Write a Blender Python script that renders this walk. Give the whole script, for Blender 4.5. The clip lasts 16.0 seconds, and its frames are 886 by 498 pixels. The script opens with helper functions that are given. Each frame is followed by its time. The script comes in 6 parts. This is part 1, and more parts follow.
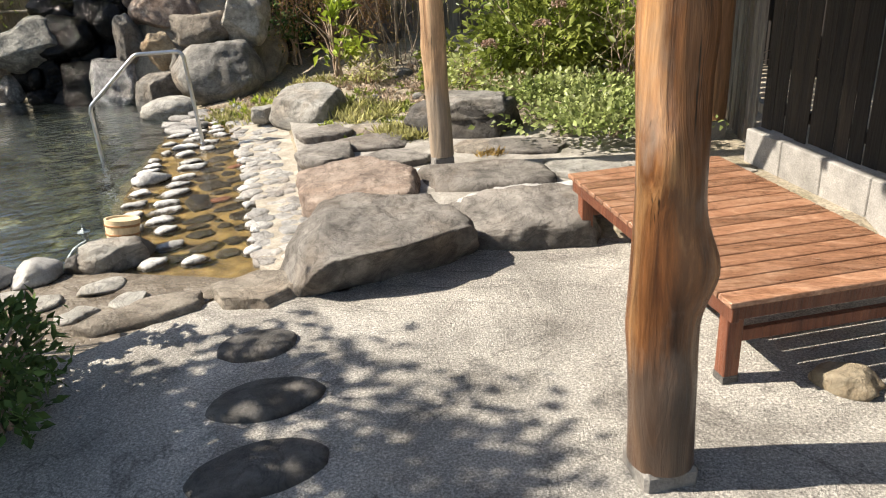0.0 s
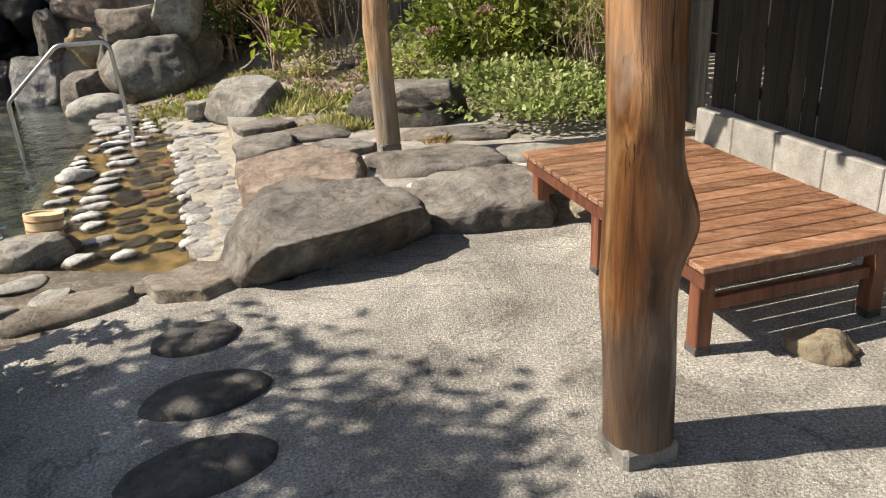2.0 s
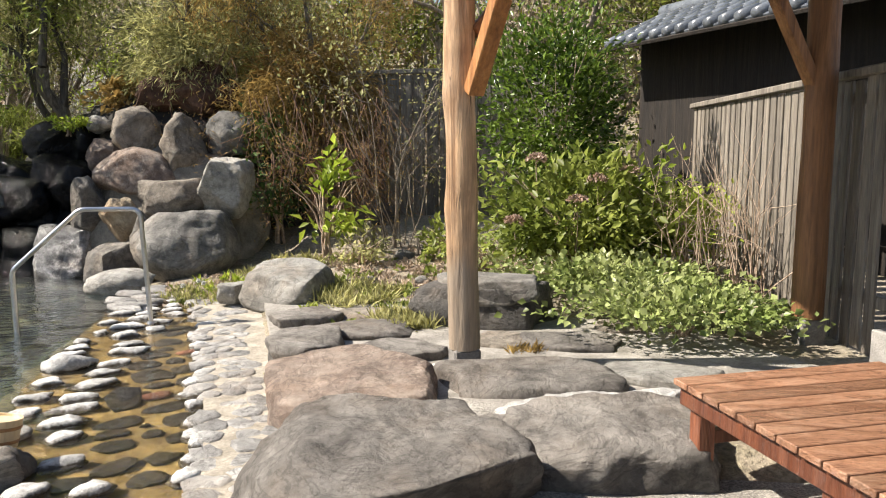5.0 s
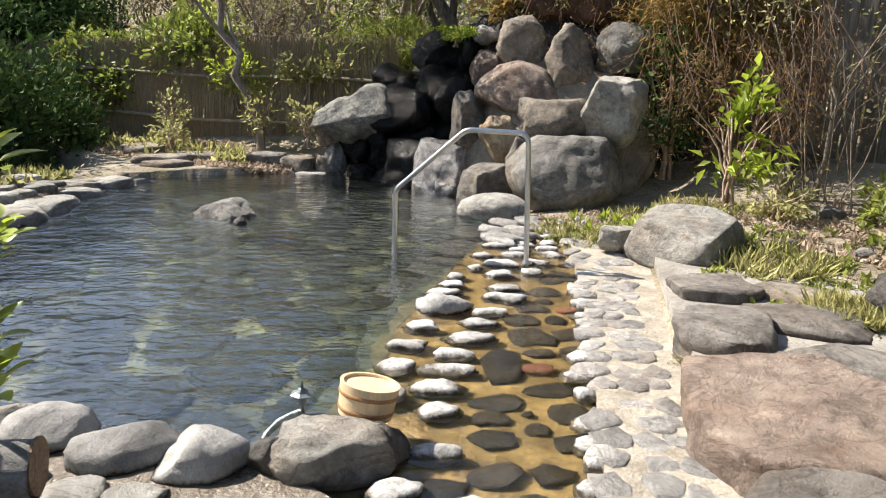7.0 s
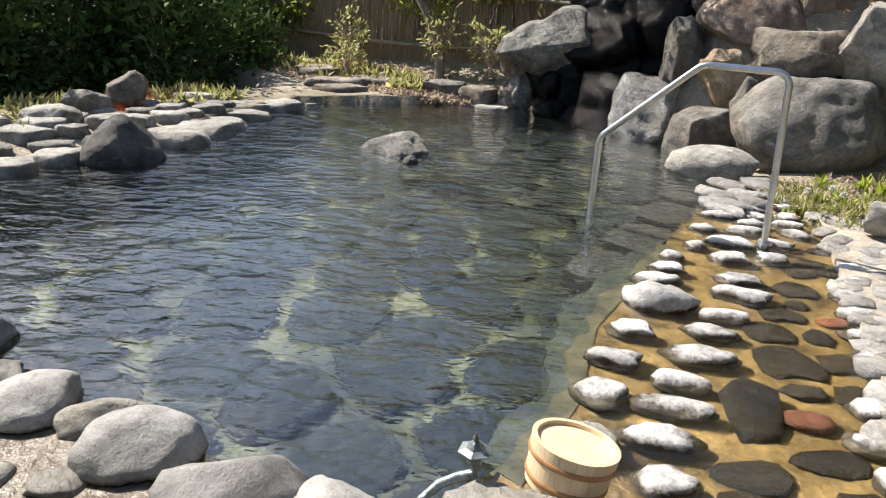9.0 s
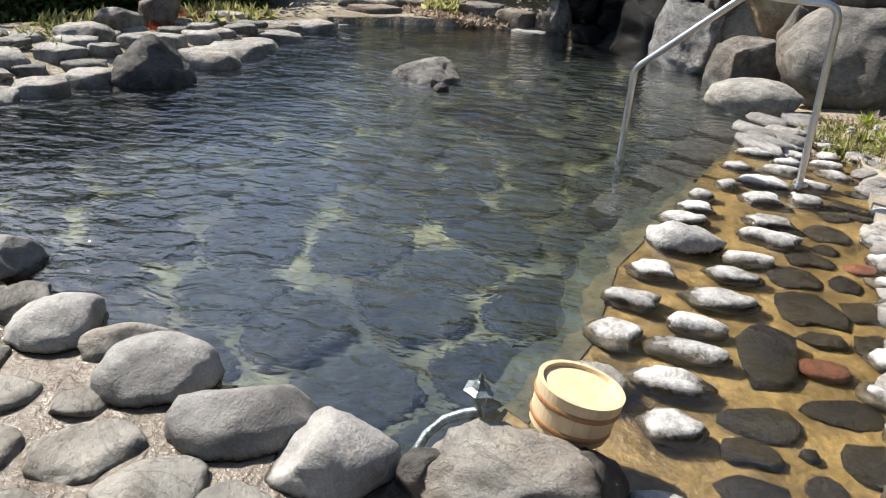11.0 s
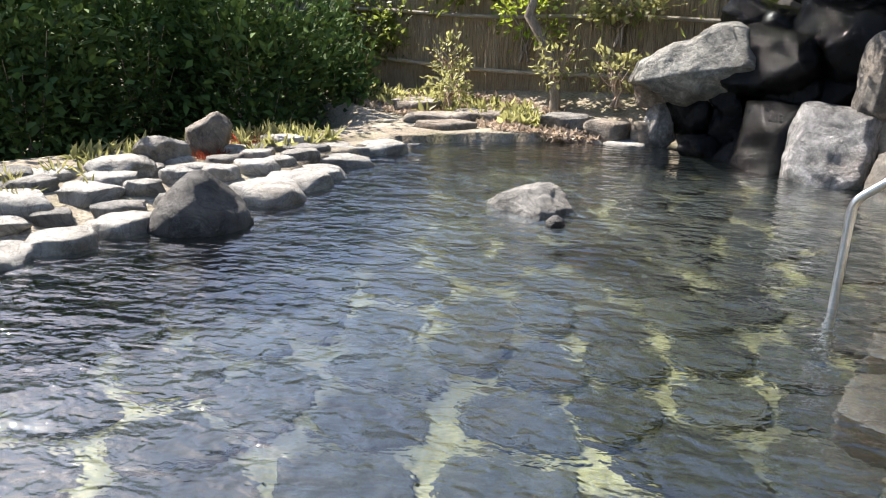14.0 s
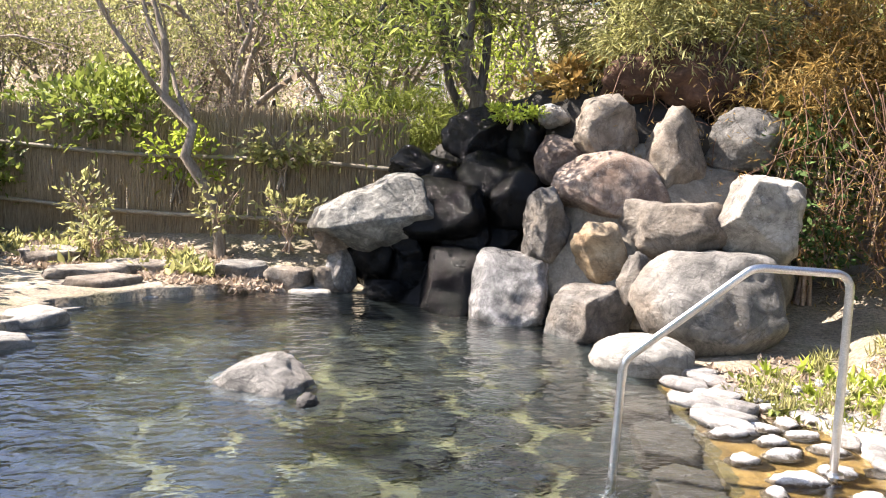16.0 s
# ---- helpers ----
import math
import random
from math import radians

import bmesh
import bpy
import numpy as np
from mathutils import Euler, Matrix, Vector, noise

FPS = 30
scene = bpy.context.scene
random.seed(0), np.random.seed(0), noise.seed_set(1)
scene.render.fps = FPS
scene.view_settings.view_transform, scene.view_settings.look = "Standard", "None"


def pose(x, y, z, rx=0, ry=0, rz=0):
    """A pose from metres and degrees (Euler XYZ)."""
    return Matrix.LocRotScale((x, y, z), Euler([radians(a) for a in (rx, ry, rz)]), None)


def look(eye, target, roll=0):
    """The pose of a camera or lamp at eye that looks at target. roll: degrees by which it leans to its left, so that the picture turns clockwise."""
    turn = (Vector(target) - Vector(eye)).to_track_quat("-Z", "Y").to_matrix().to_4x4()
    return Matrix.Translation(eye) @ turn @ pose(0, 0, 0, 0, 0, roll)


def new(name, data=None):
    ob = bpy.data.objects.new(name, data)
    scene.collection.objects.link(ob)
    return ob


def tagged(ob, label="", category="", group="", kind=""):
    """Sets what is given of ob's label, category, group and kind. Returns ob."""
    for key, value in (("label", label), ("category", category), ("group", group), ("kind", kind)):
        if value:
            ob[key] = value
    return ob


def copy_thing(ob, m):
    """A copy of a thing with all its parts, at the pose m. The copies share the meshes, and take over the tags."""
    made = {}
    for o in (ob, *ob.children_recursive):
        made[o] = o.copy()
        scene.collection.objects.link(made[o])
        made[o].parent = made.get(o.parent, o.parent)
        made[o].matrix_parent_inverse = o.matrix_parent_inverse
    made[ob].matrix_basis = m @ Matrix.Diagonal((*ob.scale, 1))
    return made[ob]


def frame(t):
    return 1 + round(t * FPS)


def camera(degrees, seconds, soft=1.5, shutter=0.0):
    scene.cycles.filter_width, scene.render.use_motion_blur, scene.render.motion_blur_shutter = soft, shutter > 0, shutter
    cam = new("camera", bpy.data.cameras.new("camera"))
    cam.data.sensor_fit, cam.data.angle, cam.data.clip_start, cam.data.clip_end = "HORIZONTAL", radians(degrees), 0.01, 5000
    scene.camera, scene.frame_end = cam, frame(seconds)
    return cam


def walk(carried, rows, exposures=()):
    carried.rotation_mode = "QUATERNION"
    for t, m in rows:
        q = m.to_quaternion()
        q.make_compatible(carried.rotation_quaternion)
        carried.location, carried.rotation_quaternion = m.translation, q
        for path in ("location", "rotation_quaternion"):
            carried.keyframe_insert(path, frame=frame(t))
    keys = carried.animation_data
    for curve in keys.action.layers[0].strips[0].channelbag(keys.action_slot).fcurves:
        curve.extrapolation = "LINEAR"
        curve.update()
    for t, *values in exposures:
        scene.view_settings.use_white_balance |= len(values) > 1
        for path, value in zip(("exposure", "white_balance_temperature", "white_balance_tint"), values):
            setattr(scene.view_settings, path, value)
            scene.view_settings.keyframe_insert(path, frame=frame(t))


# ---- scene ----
cam = camera(61.0, 16.0, soft=1.1)
PATH = [
    (0, (0.908, -0.132, 1.69), (0.604, 1.68, 0.9), -3.4),
    (0.5, (0.899, -0.133, 1.687), (0.703, 1.671, 0.845), -3.6),
    (1, (0.897, -0.143, 1.674), (0.774, 1.66, 0.818), -3.6),
    (1.5, (0.89, -0.103, 1.617), (0.782, 1.717, 0.796), -3.9),
    (2, (0.847, 0.003, 1.492), (0.687, 1.839, 0.716), -3.4),
    (2.5, (0.861, 0.143, 1.486), (0.749, 1.973, 0.687), -7.7),
    (3, (0.829, 0.326, 1.394), (1.033, 2.255, 0.909), -4.0),
    (3.2, (0.781, 0.412, 1.381), (1.061, 2.345, 0.949), -3.3),
    (5.3, (0.358, 1.246, 1.235), (-0.014, 3.195, 0.982), 0.6),
    (5.5, (0.295, 1.341, 1.234), (-0.174, 3.271, 0.992), 1.0),
    (6, (0.146, 1.526, 1.267), (-0.654, 3.345, 1.041), 1.3),
    (6.5, (-0.044, 1.706, 1.273), (-0.974, 3.437, 0.898), 1.8),
    (7, (-0.217, 1.892, 1.249), (-1.262, 3.525, 0.759), 1.9),
    (7.5, (-0.386, 2.027, 1.246), (-1.548, 3.556, 0.688), 2.8),
    (8, (-0.581, 2.162, 1.221), (-1.797, 3.64, 0.641), 2.7),
    (8.5, (-0.709, 2.327, 1.209), (-1.942, 3.785, 0.616), 2.5),
    (9, (-0.865, 2.489, 1.153), (-2.204, 3.811, 0.475), 3.1),
    (9.2, (-0.936, 2.552, 1.086), (-2.304, 3.81, 0.348), 3.5),
    (11.3, (-0.84, 2.543, 1.192), (-2.179, 3.723, 0.29), 3.8),
    (11.5, (-0.841, 2.548, 1.189), (-2.213, 3.684, 0.281), 2.8),
    (12, (-0.988, 2.578, 1.206), (-2.421, 3.7, 0.376), 3.1),
    (12.5, (-1.17, 2.712, 1.153), (-2.664, 3.806, 0.396), 1.9),
    (13, (-1.423, 2.847, 1.141), (-2.973, 3.917, 0.468), 2.6),
    (13.5, (-1.684, 2.918, 1.057), (-3.262, 3.989, 0.453), 1.8),
    (14, (-1.927, 2.933, 1.082), (-3.409, 4.121, 0.457), 1.2),
    (14.5, (-2.171, 2.91, 1.11), (-3.346, 4.403, 0.485), 1.8),
    (15, (-2.395, 2.84, 1.176), (-3.371, 4.497, 0.626), 3.2),
    (15.5, (-2.564, 2.802, 1.218), (-3.366, 4.589, 0.815), 4.1),
    (16, (-2.74, 2.799, 1.221), (-3.444, 4.651, 0.946), 3.7),
]
walk(cam, [(t, look(eye, target, roll)) for t, eye, target, roll in PATH], exposures=[(0.0, 1.05, 6900, 11), (0.5, 0.85, 7050, 11), (1.0, 0.68, 7100, 11), (3.0, 0.8, 6900, 11), (5.5, 1.05, 6700, 12), (9.0, 1.0, 6600, 12), (12.3, 0.68, 6400, 12), (14.0, 1.52, 6450, 14), (15.3, 1.72, 6500, 16), (16.0, 1.9, 6650, 18)])

# ---- world and sun ----
SUN_WAY = Vector((0.69, 0.10, -0.71)).normalized()
world = bpy.data.worlds.new("sky")
scene.world = world
world.use_nodes = True
sky = world.node_tree.nodes.new("ShaderNodeTexSky")
sky.sky_type, sky.sun_disc = "NISHITA", False
sky.sun_elevation, sky.sun_rotation = radians(45), radians(262)
world.node_tree.links.new(sky.outputs["Color"], world.node_tree.nodes["Background"].inputs["Color"])
world.node_tree.nodes["Background"].inputs["Strength"].default_value = 0.088
sun = new("sun", bpy.data.lights.new("sun", "SUN"))
sun.data.energy, sun.data.angle, sun.data.color = 5.0, radians(0.55), (1.0, 0.94, 0.84)
sun.matrix_world = look((-6, -1, 8), Vector((-6, -1, 8)) + SUN_WAY)


# ---- materials ----
class Nodes:
    """A short way to write node materials; textures run on world metres."""

    def __init__(self, name, rough=0.8, metal=0.0, spec=0.5):
        self.mat = bpy.data.materials.new(name)
        self.mat.use_nodes = True
        self.tree = self.mat.node_tree
        self.bsdf = self.tree.nodes["Principled BSDF"]
        self.bsdf.inputs["Roughness"].default_value = rough
        self.bsdf.inputs["Metallic"].default_value = metal
        self.bsdf.inputs["Specular IOR Level"].default_value = spec
        self.place = self.add("ShaderNodeNewGeometry").outputs["Position"]

    def add(self, kind):
        return self.tree.nodes.new(kind)

    def link(self, a, b):
        self.tree.links.new(a, b)

    def noise(self, scale, detail=4.0, stretch=(1, 1, 1), rough=0.6, warp=0.0):
        m = self.add("ShaderNodeMapping")
        m.inputs["Scale"].default_value = stretch
        self.link(self.place, m.inputs["Vector"])
        n = self.add("ShaderNodeTexNoise")
        n.inputs["Scale"].default_value, n.inputs["Detail"].default_value = scale, detail
        n.inputs["Roughness"].default_value, n.inputs["Distortion"].default_value = rough, warp
        self.link(m.outputs["Vector"], n.inputs["Vector"])
        return n.outputs["Fac"]

    def voronoi(self, scale, feature="F1"):
        n = self.add("ShaderNodeTexVoronoi")
        n.feature = feature
        n.inputs["Scale"].default_value = scale
        self.link(self.place, n.inputs["Vector"])
        return n.outputs["Distance"]

    def ramp(self, fac, *stops):
        r = self.add("ShaderNodeValToRGB")
        while len(r.color_ramp.elements) < len(stops):
            r.color_ramp.elements.new(0.5)
        for e, (p, c) in zip(r.color_ramp.elements, stops):
            e.position = p
            e.color = (*c, 1) if isinstance(c, tuple) else (c, c, c, 1)
        self.link(fac, r.inputs["Fac"])
        return r.outputs["Color"]

    def mix(self, fac, a, b, blend="MIX"):
        m = self.add("ShaderNodeMix")
        m.data_type, m.blend_type = "RGBA", blend
        for value, socket in ((fac, m.inputs[0]), (a, m.inputs[6]), (b, m.inputs[7])):
            if isinstance(value, (int, float)):
                socket.default_value = value if socket.type == "VALUE" else (value, value, value, 1)
            elif isinstance(value, tuple):
                socket.default_value = (*value, 1)
            else:
                self.link(value, socket)
        return m.outputs[2]

    def tone(self, colour, low=0.8, high=1.2, island=False):
        """Each object, or each loose piece of one mesh, a little lighter or darker."""
        if island:
            rnd = self.add("ShaderNodeNewGeometry").outputs["Random Per Island"]
        else:
            rnd = self.add("ShaderNodeObjectInfo").outputs["Random"]
        return self.mix(1.0, colour, self.ramp(rnd, (0.0, low), (1.0, high)), "MULTIPLY")

    def colour(self, value):
        if isinstance(value, tuple):
            self.bsdf.inputs["Base Color"].default_value = (*value, 1)
        else:
            self.link(value, self.bsdf.inputs["Base Color"])
        return self

    def rough(self, value):
        self.link(value, self.bsdf.inputs["Roughness"])
        return self

    def bump(self, *layers):
        last = None
        for height, strength, distance in layers:
            b = self.add("ShaderNodeBump")
            b.inputs["Strength"].default_value, b.inputs["Distance"].default_value = strength, distance
            self.link(height, b.inputs["Height"])
            if last:
                self.link(last, b.inputs["Normal"])
            last = b.outputs["Normal"]
        self.link(last, self.bsdf.inputs["Normal"])
        return self


def stone(name, dark, mid, light, rough=0.8, lichen=0.3, low=0.85, high=1.15, relief=1.0, top_light=0.4):
    """Weathered rock: blotches, grain, pale lichen, dark seams; upward faces take lime flecks and painted top light."""
    n = Nodes(name, rough)
    base = n.ramp(n.noise(4.0, 9, rough=0.68, warp=0.8), (0.32, dark), (0.5, mid), (0.68, light))
    grain = n.ramp(n.noise(120, 3, rough=0.75), (0.3, 0.9), (0.5, 1.0), (0.7, 1.08))
    c = n.mix(1.0, base, grain, "MULTIPLY")
    blotch = n.ramp(n.noise(11, 6, rough=0.65, warp=0.6), (0.35, 0.68), (0.62, 1.2))
    c = n.mix(0.85, c, n.mix(1.0, c, blotch, "MULTIPLY"))
    rust = n.ramp(n.noise(1.7, 5, warp=0.6), (0.48, 0.0), (0.66, 0.55))
    c = n.mix(rust, c, n.mix(1.0, c, (1.05, 0.82, 0.62), "MULTIPLY"))
    pale = tuple(min(0.72, v * 1.55 + 0.06) for v in light)
    patch = n.ramp(n.noise(2.6, 4), (0.45, 0.0), (0.65, 1.0))
    spots = n.ramp(n.noise(26, 7, rough=0.8), (0.52, 0.0), (0.60, lichen))
    c = n.mix(n.mix(1.0, spots, patch, "MULTIPLY"), c, pale)
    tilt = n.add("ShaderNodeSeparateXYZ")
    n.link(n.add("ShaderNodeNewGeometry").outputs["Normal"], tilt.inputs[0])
    # upward faces paler: lime flecks, plus light from above put into the colour
    top = n.mix(1.0, n.ramp(tilt.outputs["Z"], (0.35, 0.0), (0.95, top_light)), n.ramp(n.noise(5.5, 7, rough=0.7, warp=0.5), (0.38, 0.1), (0.62, 1.0)), "MULTIPLY")
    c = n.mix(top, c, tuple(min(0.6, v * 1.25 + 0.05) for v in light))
    seam = n.ramp(n.noise(3.0, 7, warp=2.5), (0.47, 1.0), (0.5, 0.55), (0.53, 1.0))
    c = n.mix(0.75, c, n.mix(1.0, c, seam, "MULTIPLY"))
    n.colour(n.tone(c, low, high))
    n.bump((n.noise(7, 9, rough=0.72, warp=0.5), 0.9 * relief, 0.06), (n.noise(42, 5, rough=0.7), 0.7 * relief, 0.014), (n.noise(160, 3), 0.5 * relief, 0.004))
    return n.mat


ROCK = stone("grey_rock", (0.075, 0.072, 0.065), (0.175, 0.168, 0.152), (0.31, 0.295, 0.265), top_light=0.3)
ROCK_BROWN = stone("brownish_rock", (0.055, 0.049, 0.043), (0.14, 0.126, 0.112), (0.27, 0.25, 0.222), top_light=0.6)
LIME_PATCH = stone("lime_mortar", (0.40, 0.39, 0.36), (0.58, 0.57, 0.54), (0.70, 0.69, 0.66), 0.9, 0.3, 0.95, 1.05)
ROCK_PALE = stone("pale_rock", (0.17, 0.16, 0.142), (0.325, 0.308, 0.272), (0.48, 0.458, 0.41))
ROCK_DARK = stone("dark_rock", (0.035, 0.032, 0.029), (0.085, 0.08, 0.073), (0.17, 0.16, 0.147), 0.7, top_light=0.2)
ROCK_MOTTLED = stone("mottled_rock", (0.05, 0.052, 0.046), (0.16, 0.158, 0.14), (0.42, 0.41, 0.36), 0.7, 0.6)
# wet dark rock; its colour is lowered further to hold the recess shade
ROCK_WET_SHADE = stone("wet_black_rock", (0.0015, 0.0015, 0.0015), (0.004, 0.004, 0.004), (0.010, 0.010, 0.0095), 0.16, 0.0, relief=0.7, top_light=0.0)
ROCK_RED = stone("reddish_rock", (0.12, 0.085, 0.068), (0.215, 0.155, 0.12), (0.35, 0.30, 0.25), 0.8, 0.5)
ROCK_TAN = stone("tan_rock", (0.105, 0.087, 0.066), (0.225, 0.193, 0.154), (0.37, 0.327, 0.27), top_light=0.3)
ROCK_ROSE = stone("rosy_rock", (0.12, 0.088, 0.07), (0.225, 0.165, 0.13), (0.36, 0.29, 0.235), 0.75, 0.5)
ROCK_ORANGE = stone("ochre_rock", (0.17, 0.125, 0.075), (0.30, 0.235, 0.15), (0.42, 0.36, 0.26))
SLAB_WET = stone("wet_slab", (0.05, 0.05, 0.048), (0.19, 0.187, 0.18), (0.42, 0.41, 0.40), 0.25, 0.25, top_light=0.1)
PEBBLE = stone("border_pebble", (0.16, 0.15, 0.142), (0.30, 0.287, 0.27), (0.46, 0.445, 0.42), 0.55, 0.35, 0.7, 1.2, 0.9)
PEBBLE_DARK = stone("sunken_pebble", (0.012, 0.009, 0.006), (0.026, 0.02, 0.012), (0.045, 0.034, 0.02), 0.4, 0.05, 0.5, 1.2, top_light=0.0)
for node in ROCK_WET_SHADE.node_tree.nodes:
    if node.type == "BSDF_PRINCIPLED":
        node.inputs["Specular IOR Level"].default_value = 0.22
PEBBLE_RED = stone("red_pebble", (0.10, 0.035, 0.018), (0.20, 0.075, 0.042), (0.30, 0.13, 0.08), 0.35, 0.1, top_light=0.0)
FLOOR_SLAB = stone("pool_slab", (0.010, 0.011, 0.010), (0.022, 0.023, 0.018), (0.05, 0.046, 0.03), 0.6, 0.12, 0.45, 1.7, top_light=0.0)


def wet_foot(name, rough, size, tops, foot, line, relief=0.7):
    """Stones with dry pale tops and a dark wet band above the waterline."""
    n = Nodes(name, rough)
    top = n.ramp(n.noise(size, 7, rough=0.7), (0.33, tops[0]), (0.52, tops[1]), (0.7, tops[2]))
    top = n.mix(0.8, top, n.mix(1.0, top, n.ramp(n.noise(140, 3, rough=0.8), (0.3, 0.72), (0.7, 1.25)), "MULTIPLY"))
    wet = n.ramp(n.noise(14, 6, rough=0.7), (0.35, foot[0]), (0.7, foot[1]))
    axes = n.add("ShaderNodeSeparateXYZ")
    n.link(n.place, axes.inputs[0])
    rise = n.add("ShaderNodeMath")
    rise.operation = "MULTIPLY_ADD"
    rise.inputs[1].default_value = 0.045
    n.link(n.noise(22, 5, rough=0.7), rise.inputs[0])
    n.link(axes.outputs["Z"], rise.inputs[2])
    band = n.ramp(rise.outputs[0], (line, 0.0), (line + 0.014, 1.0))
    n.colour(n.tone(n.mix(band, wet, top), 0.72, 1.2))
    n.rough(n.ramp(band, (0.0, 0.22), (1.0, 0.7)))
    n.bump((n.noise(20, 7, rough=0.7), relief, 0.02), (n.noise(120, 3), 0.5, 0.004))
    return n.mat


ROCK_RIM = wet_foot("smooth_rim_rock", 0.6, 7, ((0.16, 0.157, 0.15), (0.29, 0.285, 0.272), (0.46, 0.455, 0.44)), ((0.02, 0.018, 0.015), (0.075, 0.068, 0.056)), 0.04, 0.5)
LIME = wet_foot("limed_pebble", 0.3, 26, ((0.27, 0.265, 0.25), (0.52, 0.515, 0.495), (0.74, 0.735, 0.715)), ((0.028, 0.023, 0.016), (0.11, 0.09, 0.062)), 0.026)


def plain(name, c0, c1, scale, rough=0.85, fine=120, relief=0.4, tone=None, low=0.8, high=1.2, metal=0.0, stretch=(1, 1, 1)):
    n = Nodes(name, rough, metal)
    c = n.ramp(n.noise(scale, 7, stretch, warp=0.4), (0.32, c0), (0.68, c1))
    c = n.mix(1.0, c, n.ramp(n.noise(fine, 3, stretch), (0.3, low), (0.7, high)), "MULTIPLY")
    if tone:
        c = n.tone(c, *tone)
    n.colour(c)
    n.bump((n.noise(scale * 3, 6, stretch), relief, 0.02), (n.noise(fine, 3, stretch), relief, 0.006))
    return n.mat


def floor_concrete():
    n = Nodes("washed_concrete", 0.9)
    stain = n.ramp(n.noise(1.6, 9, warp=0.8, rough=0.7), (0.36, (0.30, 0.28, 0.25)), (0.52, (0.47, 0.445, 0.40)), (0.72, (0.56, 0.53, 0.48)))
    speck = n.ramp(n.noise(95, 4, rough=0.85), (0.34, 0.45), (0.5, 1.0), (0.62, 1.7))
    worn = n.ramp(n.noise(0.9, 6, warp=0.5), (0.42, 0.72), (0.6, 1.12))
    c = n.mix(1.0, n.mix(1.0, stain, worn, "MULTIPLY"), speck, "MULTIPLY")
    crack = n.ramp(n.noise(0.8, 5, warp=1.6), (0.494, 1.0), (0.4985, 0.42), (0.5015, 0.42), (0.506, 1.0))
    c = n.mix(0.7, c, n.mix(1.0, c, crack, "MULTIPLY"))
    crumbs = n.ramp(n.voronoi(60), (0.1, 1.25), (0.5, 0.8))
    n.colour(n.mix(0.6, c, n.mix(1.0, c, crumbs, "MULTIPLY")))
    n.bump((n.noise(2.5, 5), 0.3, 0.03), (n.noise(75, 3, rough=0.8), 1.0, 0.02))
    return n.mat


CONCRETE = floor_concrete()
MORTAR = plain("pale_mortar", (0.24, 0.21, 0.165), (0.46, 0.42, 0.35), 7, 0.9, 70, 0.7)
MORTAR_WET = plain("wet_mortar", (0.075, 0.056, 0.036), (0.28, 0.245, 0.20), 5, 0.22, 60, 0.9)
MORTAR_GREY = plain("grey_mortar", (0.20, 0.185, 0.16), (0.42, 0.395, 0.355), 5, 0.85, 60, 0.8)
BED = plain("ochre_bed", (0.05, 0.032, 0.010), (0.24, 0.165, 0.06), 6, 0.35, 50, 0.6, low=0.7, high=1.25)
LEDGE = plain("mossy_ledge", (0.025, 0.024, 0.013), (0.12, 0.11, 0.06), 7, 0.7, 60, 0.4)


def pool_joint():
    """Silted joints of the pool floor, pale in patches where caustic light is put into the colour."""
    n = Nodes("pool_joint", 0.7)
    c = n.ramp(n.noise(1.9, 6, warp=0.6, rough=0.6), (0.36, (0.03, 0.027, 0.016)), (0.50, (0.115, 0.10, 0.043)), (0.66, (0.29, 0.245, 0.108)))
    n.colour(n.mix(1.0, c, n.ramp(n.noise(34, 4, rough=0.7), (0.35, 0.45), (0.65, 1.5)), "MULTIPLY"))
    n.bump((n.noise(12, 6), 0.5, 0.02), (n.noise(60, 3), 0.4, 0.006))
    return n.mat


SUNKEN = plain("silted_stone", (0.035, 0.026, 0.018), (0.10, 0.075, 0.05), 5, 0.6, 60, 0.5)
POOL_BASE = pool_joint()
POOL_SIDE = plain("pool_side", (0.03, 0.032, 0.03), (0.10, 0.10, 0.08), 5, 0.6, 50, 0.6)
FOOTING = plain("footing_concrete", (0.13, 0.12, 0.108), (0.25, 0.238, 0.22), 8, 0.9, 90, 0.5)
BLOCK = plain("curb_block", (0.22, 0.21, 0.195), (0.38, 0.36, 0.335), 5, 0.9, 110, 0.4, (0.9, 1.08))
STEEL = plain("brushed_steel", (0.52, 0.53, 0.54), (0.68, 0.68, 0.68), 8, 0.3, 200, 0.05, metal=1.0)
BRONZE = plain("verdigris_bronze", (0.10, 0.12, 0.12), (0.28, 0.33, 0.34), 40, 0.4, 200, 0.2, metal=0.6)
EARTH = plain("rusty_earth", (0.035, 0.018, 0.011), (0.12, 0.062, 0.036), 7, 0.95, 40, 0.9)


